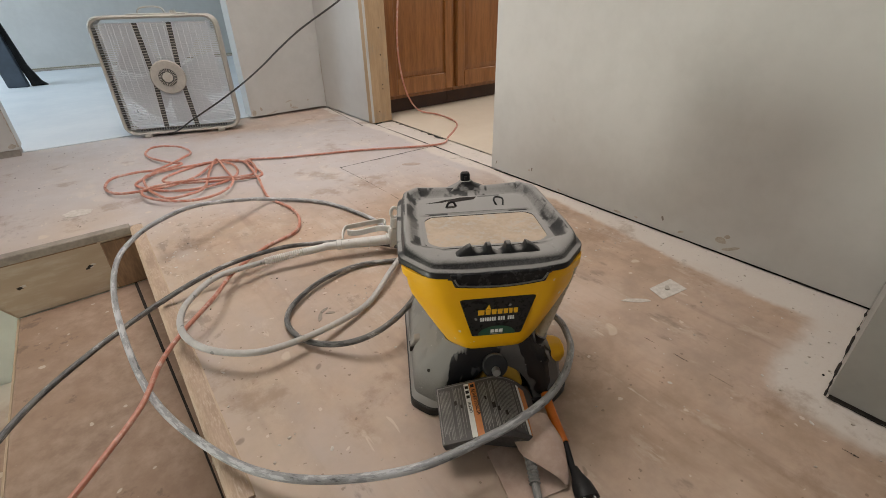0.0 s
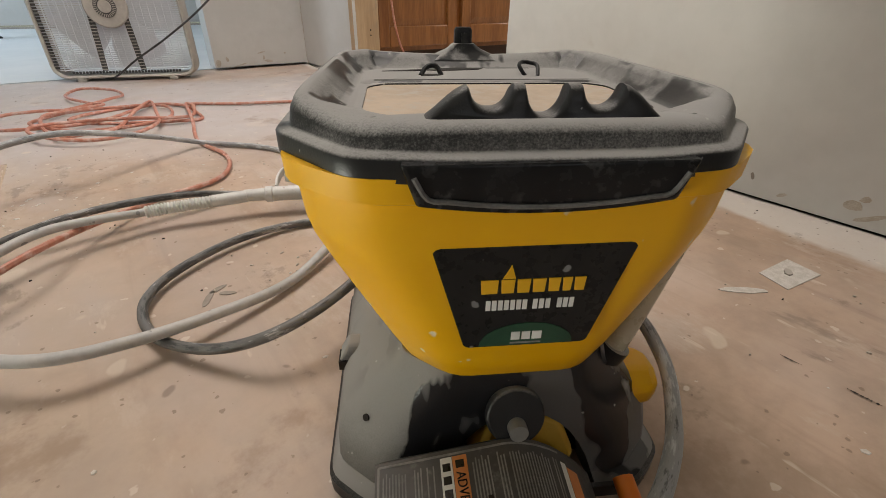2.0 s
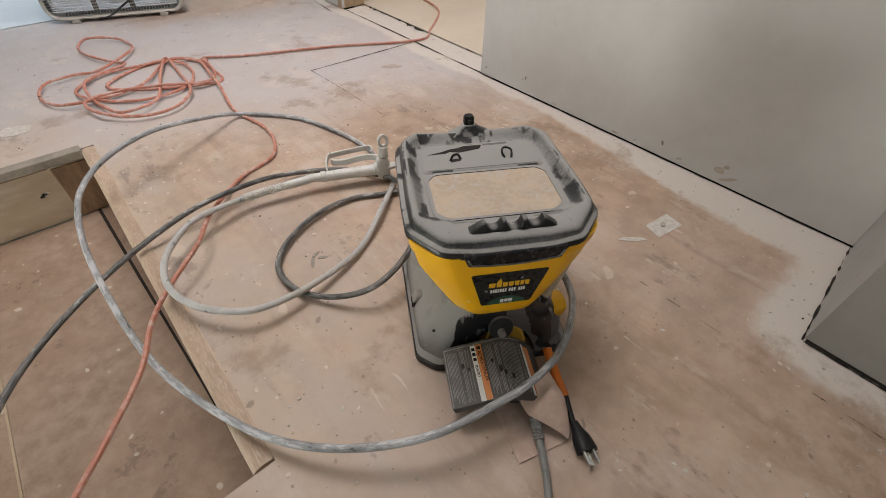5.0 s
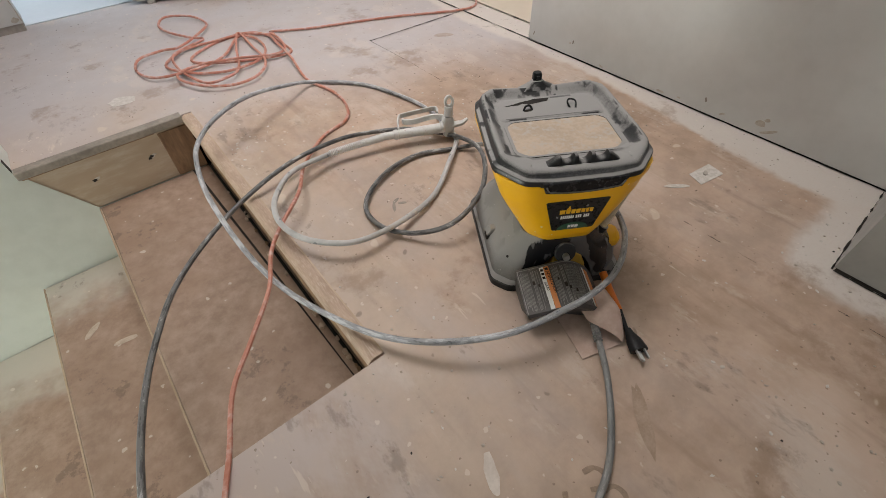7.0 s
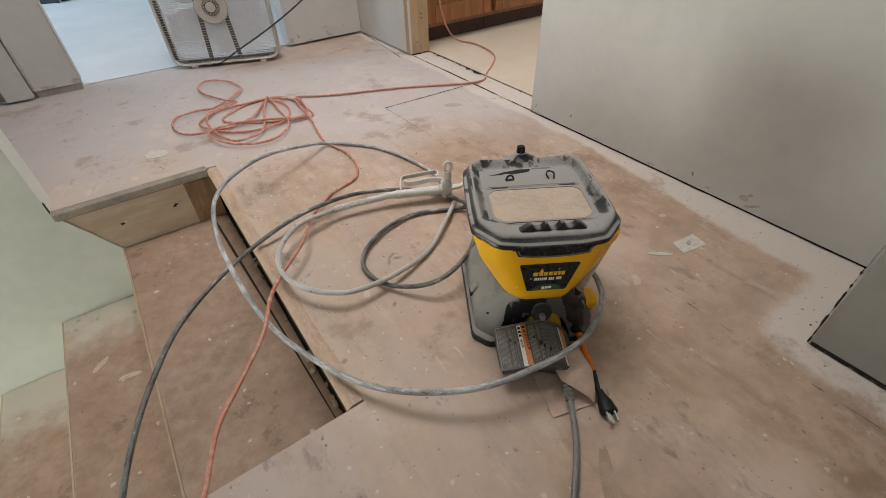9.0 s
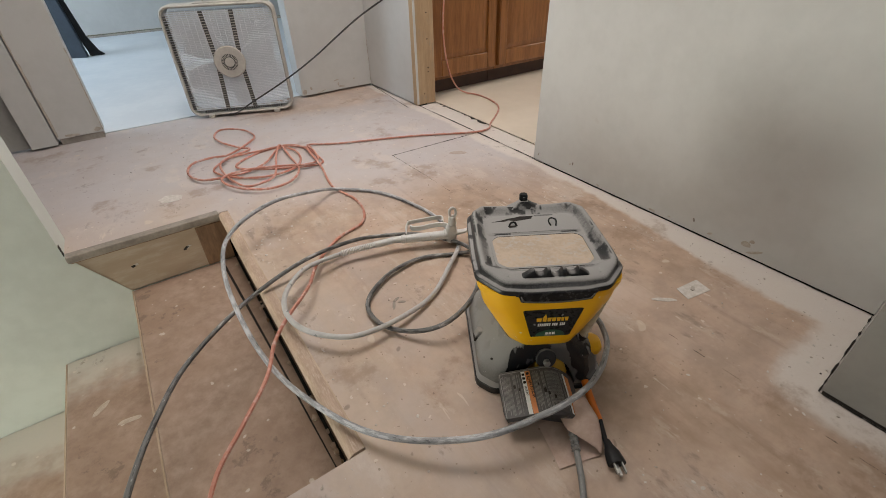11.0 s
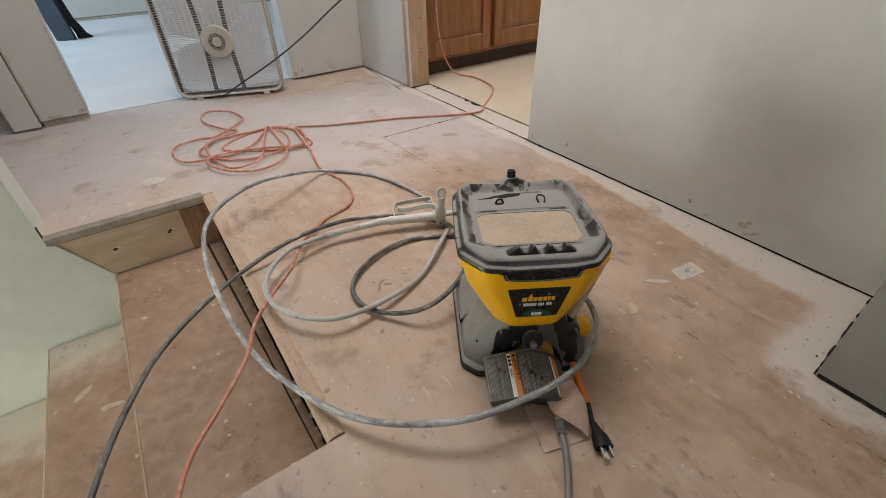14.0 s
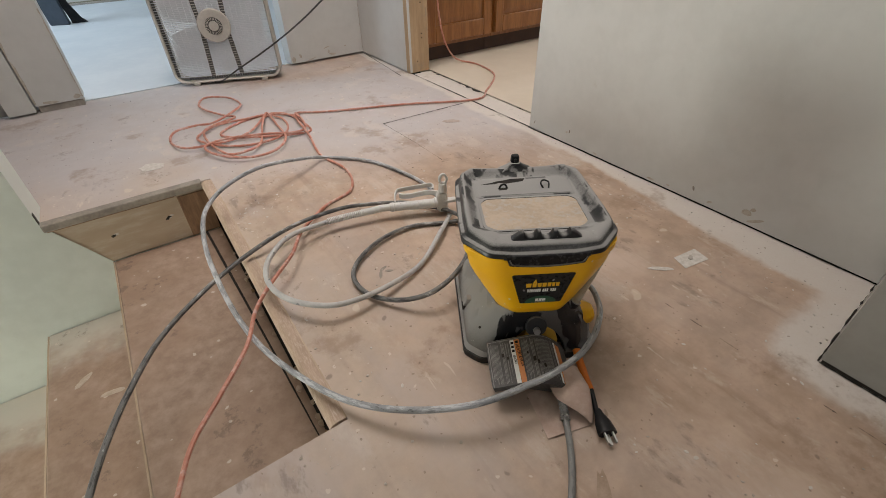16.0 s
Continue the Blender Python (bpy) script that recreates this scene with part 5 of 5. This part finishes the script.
# ---- kitchen cabinets ----
def raised_door(name, x0, x1, z0, z1, y, parent):
    """A frame-and-panel door: stiles, rails and a bevelled field."""
    door = part(name, box(x0, x1, y + 0.006, y + 0.019, z0, z1), M_OAK, parent, "honey oak raised-panel door", smooth=0)
    s, low = 0.055, 0.085
    for nm, b in (("stile", (x0, x0 + s, z0, z1)), ("stile", (x1 - s, x1, z0, z1)), ("rail", (x0 + s, x1 - s, z0, z0 + low)), ("rail", (x0 + s, x1 - s, z1 - s, z1))):
        part(nm, box(b[0] + 0.0005, b[1] - 0.0005, y - 0.006, y + 0.006, b[2], b[3]), M_OAK, door, bevel=0.003)
    a0, a1, c0, c1 = x0 + s + 0.004, x1 - s - 0.004, z0 + low + 0.004, z1 - s - 0.004
    k = 0.028
    part("raised_panel", loft([[(a0, y + 0.0058, c0), (a1, y + 0.0058, c0), (a1, y + 0.0058, c1), (a0, y + 0.0058, c1)], [(a0 + k, y + 0.0005, c0 + k), (a1 - k, y + 0.0005, c0 + k), (a1 - k, y + 0.0005, c1 - k), (a0 + k, y + 0.0005, c1 - k)]]), M_OAK, door, smooth=0)
    return door


def cabinet(x0, doors, label):
    width = sum(doors) + 0.02
    ob = thing("kitchen_base_cabinet", pose(x0, 2.16, 0), label, "cabinet", "kitchen base cabinets")
    part("body", box(0, width, 0.020, 0.60, 0.088, 0.86), M_OAK, ob, bevel=0.001)
    part("toe_kick", box(0.0, width, 0.075, 0.09, 0.005, 0.088), M_KICK, ob, "dark toe kick")
    x = 0.010
    for d in doors:
        raised_door("door", x + 0.004, x + d - 0.004, 0.110, 0.66, 0.0, ob)
        part("drawer_front", box(x + 0.004, x + d - 0.004, 0.001, 0.019, 0.69, 0.84), M_OAK, ob, bevel=0.003)
        x += d
    return ob


cabinet(1.295, (0.445,), "honey oak base cabinet with a raised-panel door")
cabinet(1.764, (0.475, 0.475), "wide honey oak base cabinet with raised-panel doors")
tagged(part("worktop", box(1.285, 2.76, 2.13, 2.78, 0.862, 0.90), M_GREYTRIM, bevel=0.003), "plain grey kitchen worktop on the cabinets", "worktop")

# ---- the bright room beyond ----
# unidentified dark object beyond the opening, built as a panel on a leg
stand = thing("slate_stand", pose(-0.44, 4.95, 0.003, 0, 0, 0), "unidentified slate-blue upright panel with a splayed black leg", "chair")
part("upright_panel", loft([[(x + sx, y, z) for x, y in ((0, 0), (0.13, -0.05), (0.14, 0.0), (0.01, 0.06))] for sx, z in ((0.0, 0.0), (-0.02, 0.25), (-0.06, 0.6), (-0.10, 0.95))]), M_SLATE, stand, "dark slate-blue panel", bevel=0.008)
part("leg", loft([[(x + sx, y, z) for x, y in ((0, 0), (ww, 0), (ww, 0.05), (0, 0.05))] for sx, z, ww in ((0.145, 0.0, 0.11), (0.145, 0.035, 0.075), (0.120, 0.15, 0.055), (0.085, 0.4, 0.05), (0.02, 0.8, 0.05))]), M_BLACK, stand, "splayed black leg", bevel=0.006)

# ---- scraps and small things on the floor ----
def scrap(name, outline, label, category, material, thick=0.0008, z=0.0003):
    return tagged(part(name, plate(outline, z, z + thick), material, smooth=0), label, category)


def ragged(cx, cy, length, width, turn, n=14):
    out = []
    for k in range(n):
        a = 2 * math.pi * k / n
        r = 0.85 + 0.3 * random.random()
        x, y = length / 2 * math.cos(a) * r, width / 2 * math.sin(a) * r
        c, s = math.cos(radians(turn)), math.sin(radians(turn))
        out.append((cx + c * x - s * y, cy + s * x + c * y))
    return out


scrap("tape_square", [(0.884, 0.392), (0.870, 0.352), (0.948, 0.339), (0.958, 0.383)], "square of stained white tape stuck to the floor", "tape", M_WALLSCUFF)
scrap("tape_knot", ragged(0.916, 0.368, 0.018, 0.010, 20), "dark blob on the square of tape", "debris", M_GREYTRIM, 0.002, 0.0012)
scrap("paint_streak", ragged(0.822, 0.386, 0.060, 0.013, -40), "dried cream paint streak on the floor", "paint streak", M_WALLSCUFF)
scrap("paint_streak", ragged(0.042, 0.200, 0.062, 0.020, 62), "dried cream paint drip on the floor", "paint streak", M_TAPE_DIM)
scrap("tape_scrap", ragged(-0.118, 1.747, 0.085, 0.058, -15, 12), "torn scrap of dusty white tape on the floor", "tape", M_WALLSCUFF)
for x, y, w, turn in ((0.262, 0.770, 0.034, 60), (0.276, 0.784, 0.026, 20), (0.284, 0.768, 0.020, -30)):
    scrap("glue_mark", ragged(x, y, w, 0.008, turn, 9), "grey glue residue on the floor", "glue", M_ENDTRIM)
scrap("glue_mark", ragged(0.955, 1.445, 0.085, 0.035, -35, 9), "faint grey stain on the plywood", "stain", M_STAIN, 0.0004)
scrap("spill_streak", ragged(0.280, 0.108, 0.115, 0.022, 50, 16), "dark dried spill streak on the floor", "stain", M_SPILL, 0.0003)
for x, y, turn in ((-0.503, 1.260, 45), (-0.432, 1.168, 172)):
    scrap("paint_patch", ragged(x, y, 0.062, 0.020, turn), "cream paint smear on the tread", "paint streak", M_SMEAR, 0.0006, -0.3718)

for line in (((0.146, 0.117), (0.163, 0.111), (0.168, 0.096), (0.152, 0.087), (0.136, 0.095)), ((0.143, 0.084), (0.165, 0.078), (0.168, 0.06), (0.153, 0.052), (0.137, 0.06)), ((0.106, 0.117), (0.1, 0.107), (0.108, 0.093))):
    flat = spline([(x, y, 0.0) for x, y in line], 6)
    bm = bmesh.new()
    rows = []
    for k, p in enumerate(flat):
        d = (flat[min(k + 1, len(flat) - 1)] - flat[max(k - 1, 0)]).normalized()
        w = Vector((-d.y, d.x, 0)) * (0.0036 + 0.0006 * math.sin(0.7 * k))
        rows.append([bm.verts.new(q) for q in (p - w + Vector((0, 0, 0.0004)), p + w + Vector((0, 0, 0.0004)), p + w + Vector((0, 0, 0.0009)), p - w + Vector((0, 0, 0.0009)))])
    for a, b in zip(rows, rows[1:]):
        for k in range(4):
            bm.faces.new((a[k], a[(k + 1) % 4], b[(k + 1) % 4], b[k]))
    tagged(part("ring_stain", bm, M_RING, smooth=0), "curved brown can stain on the plywood floor", "stain")


def wall_mark(y, z, w, h, n=9):
    """A scuff on the right wall, a hair proud of the paint."""
    bm = bmesh.new()
    pts = ragged(y, z, w, h, random.uniform(-30, 30), n)
    loft([[(WX + 0.0005, a, b) for a, b in pts], [(WX - 0.0006, a, b) for a, b in pts]], bm)
    return part("scuff", bm, M_SCUFF if w > 0.009 else M_ENDTRIM, bpy.data.objects["wall_right"], "brown scuff on the drywall", smooth=0)


for y, z, w, h in ((0.372, 0.036, 0.030, 0.020), (0.36, 0.050, 0.016, 0.012), (0.525, 0.040, 0.007, 0.016), (0.345, 0.022, 0.05, 0.010), (0.66, 0.012, 0.03, 0.008), (1.017, 0.044, 0.010, 0.008), (1.005, 0.050, 0.006, 0.016), (0.60, 0.016, 0.012, 0.006), (0.47, 0.020, 0.020, 0.007), (0.88, 0.012, 0.02, 0.006), (1.18, 0.03, 0.004, 0.02)):
    wall_mark(y, z, w * 0.9, h * 0.85)
screw = thing("screw", pose(-0.118, 0.285, 0.004, 0, 0, 143), "black drywall screw lying on the floor", "screw")
part("shank", cylinder(0.0022, 0.0010, 0.034, X90, 10), M_BLACK, screw)
part("head", cylinder(0.0046, 0.0022, 0.004, Matrix.Translation((-0.003, 0, 0)) @ X90, 14), M_BLACK, screw)

# folded paper under the sprayer's lead
bm = bmesh.new()
near_l, near_r, far_r, far_l = Vector((0.287, 0.234, 0.001)), Vector((0.362, 0.211, 0.001)), Vector((0.392, 0.296, 0.001)), Vector((0.318, 0.318, 0.001))
sheet = []
for k in range(13):
    w = k / 12
    a, b = near_l.lerp(far_l, w), near_r.lerp(far_r, w)
    away = (a - b).normalized()
    k = min(1.0, 1.9 * w)
    r = 0.004 + 0.019 * k ** 0.7
    row = [a.lerp(b, s / 6) + Vector((0, 0, 0.0016 + 0.0012 * math.sin(5 * w + s) * (1 - s / 6))) for s in range(7)]
    row += [b - away * r * math.sin(t) + Vector((0, 0, 0.0016 + r - r * math.cos(t))) for t in (math.pi * n / 9 for n in range(1, 10))]
    row += [row[9 + 6] + away * 0.011 * n * k + Vector((0, 0, -0.0010 * n * n * k)) for n in (1, 2, 3, 4)]
    sheet.append(row)
loft([row + [p - Vector((0, 0, 0.0006)) for p in reversed(row)] for row in sheet], bm)
tagged(part("paper_sheet", bm, M_PAPER), "curled stained kraft paper under the sprayer's lead", "paper")


def flakes(name, count, seed, size, material, label, thick, x0, x1, y0, y1):
    """Loose flat crumbs strewn over the subfloor, in one sheet of stuff."""
    rnd = random.Random(seed)
    verts, faces = [], []
    drifts = [(rnd.uniform(x0, x1), rnd.uniform(y0, y1), rnd.uniform(0.04, 0.22)) for _ in range(16)]
    while count:
        cx, cy, wide = rnd.choice(drifts)
        x, y = (rnd.gauss(cx, wide), rnd.gauss(cy, wide)) if rnd.random() < 0.7 else (rnd.uniform(x0, x1), rnd.uniform(y0, y1))
        if (x < 0.01 and 0.45 < y < 1.56) or (x > 0.81 and y < 0.06) or x > 1.15:
            continue
        count -= 1
        n, r = rnd.randint(4, 7), size * rnd.uniform(0.35, 1.0) ** 1.6
        long, turn = rnd.uniform(0.4, 1.0), rnd.uniform(0, 6.28)
        start = len(verts)
        for z in (0.0003, 0.0003 + thick * rnd.uniform(0.5, 1.4)):
            for k in range(n):
                a = 6.283 * k / n
                px, py = r * math.cos(a) * (1 if z < 0.0004 else 0.85), r * long * math.sin(a) * (1 if z < 0.0004 else 0.85)
                verts.append((x + px * math.cos(turn) - py * math.sin(turn), y + px * math.sin(turn) + py * math.cos(turn), z))
        faces.append(tuple(start + n + k for k in range(n)))
        for k in range(n):
            m = (k + 1) % n
            faces.append((start + k, start + m, start + n + m, start + n + k))
    me = bpy.data.meshes.new(name)
    me.from_pydata(verts, [], faces)
    me.materials.append(material)
    return tagged(new(name, me), label, "debris", kind="stuff")


flakes("paint_flakes", 330, 4, 0.0050, M_WALLSCUFF, "pale paint flakes strewn over the subfloor", 0.0006, -0.35, 1.15, -0.25, 1.6)
flakes("dirt_crumbs", 260, 9, 0.0035, M_SCUFF, "brown dirt crumbs strewn over the subfloor", 0.0015, -0.35, 1.15, -0.25, 2.6)
flakes("dark_crumbs", 90, 15, 0.0026, M_GAP, "dark crumbs strewn over the subfloor", 0.0012, -0.35, 1.15, -0.25, 2.6)


def far_mark(x, z, w, h):
    """A torn or dirty spot on the drywall facing the hall."""
    pts = ragged(x, z, w, h, random.uniform(-25, 25), 10)
    bm = bmesh.new()
    loft([[(a, FAR_Y + 0.0005, b) for a, b in pts], [(a, FAR_Y - 0.0007, b) for a, b in pts]], bm)
    return part("scuff", bm, M_SCUFF, bpy.data.objects["wall_far"], smooth=0)


for x, z, w, h in ((0.725, 0.030, 0.022, 0.034), (0.765, 0.046, 0.012, 0.022), (0.925, 0.068, 0.040, 0.007), (0.935, 0.045, 0.010, 0.020), (0.955, 0.028, 0.040, 0.012), (1.04, 0.06, 0.010, 0.008), (0.82, 0.018, 0.07, 0.006), (-0.30, 0.045, 0.03, 0.02), (-0.40, 0.038, 0.06, 0.012)):
    far_mark(x, z, w, h)


def torn_edge(x, y, z0, z1, w, seed, parent):
    """A ragged strip of torn drywall paper along a wall's upright corner."""
    rnd = random.Random(seed)
    n = 26
    bm = bmesh.new()
    rows = []
    for k in range(n + 1):
        z = z0 + (z1 - z0) * k / n
        h = w * rnd.uniform(0.15, 1.0)
        rows.append([bm.verts.new(p) for p in ((x, y - 0.0005, z), (x + h, y - 0.0008, z), (x + h, y - 0.0022, z), (x, y - 0.0024, z))])
    for a, b in zip(rows, rows[1:]):
        for i in range(4):
            bm.faces.new((a[i], a[(i + 1) % 4], b[(i + 1) % 4], b[i]))
    bm.faces.new(rows[0])
    bm.faces.new(rows[-1][::-1])
    return part("torn_edge", bm, M_SCUFF, parent, "ragged torn drywall paper", smooth=0)


torn_edge(-0.4605, FAR_Y, 0.04, 0.85, 0.010, 5, bpy.data.objects["wall_far"])
torn_edge(-0.2775, FAR_Y, 0.04, 0.40, -0.006, 6, bpy.data.objects["wall_far"])
torn_edge(1.1505, FAR_Y - 0.002, 0.02, 0.30, -0.004, 7, bpy.data.objects["wall_far"])
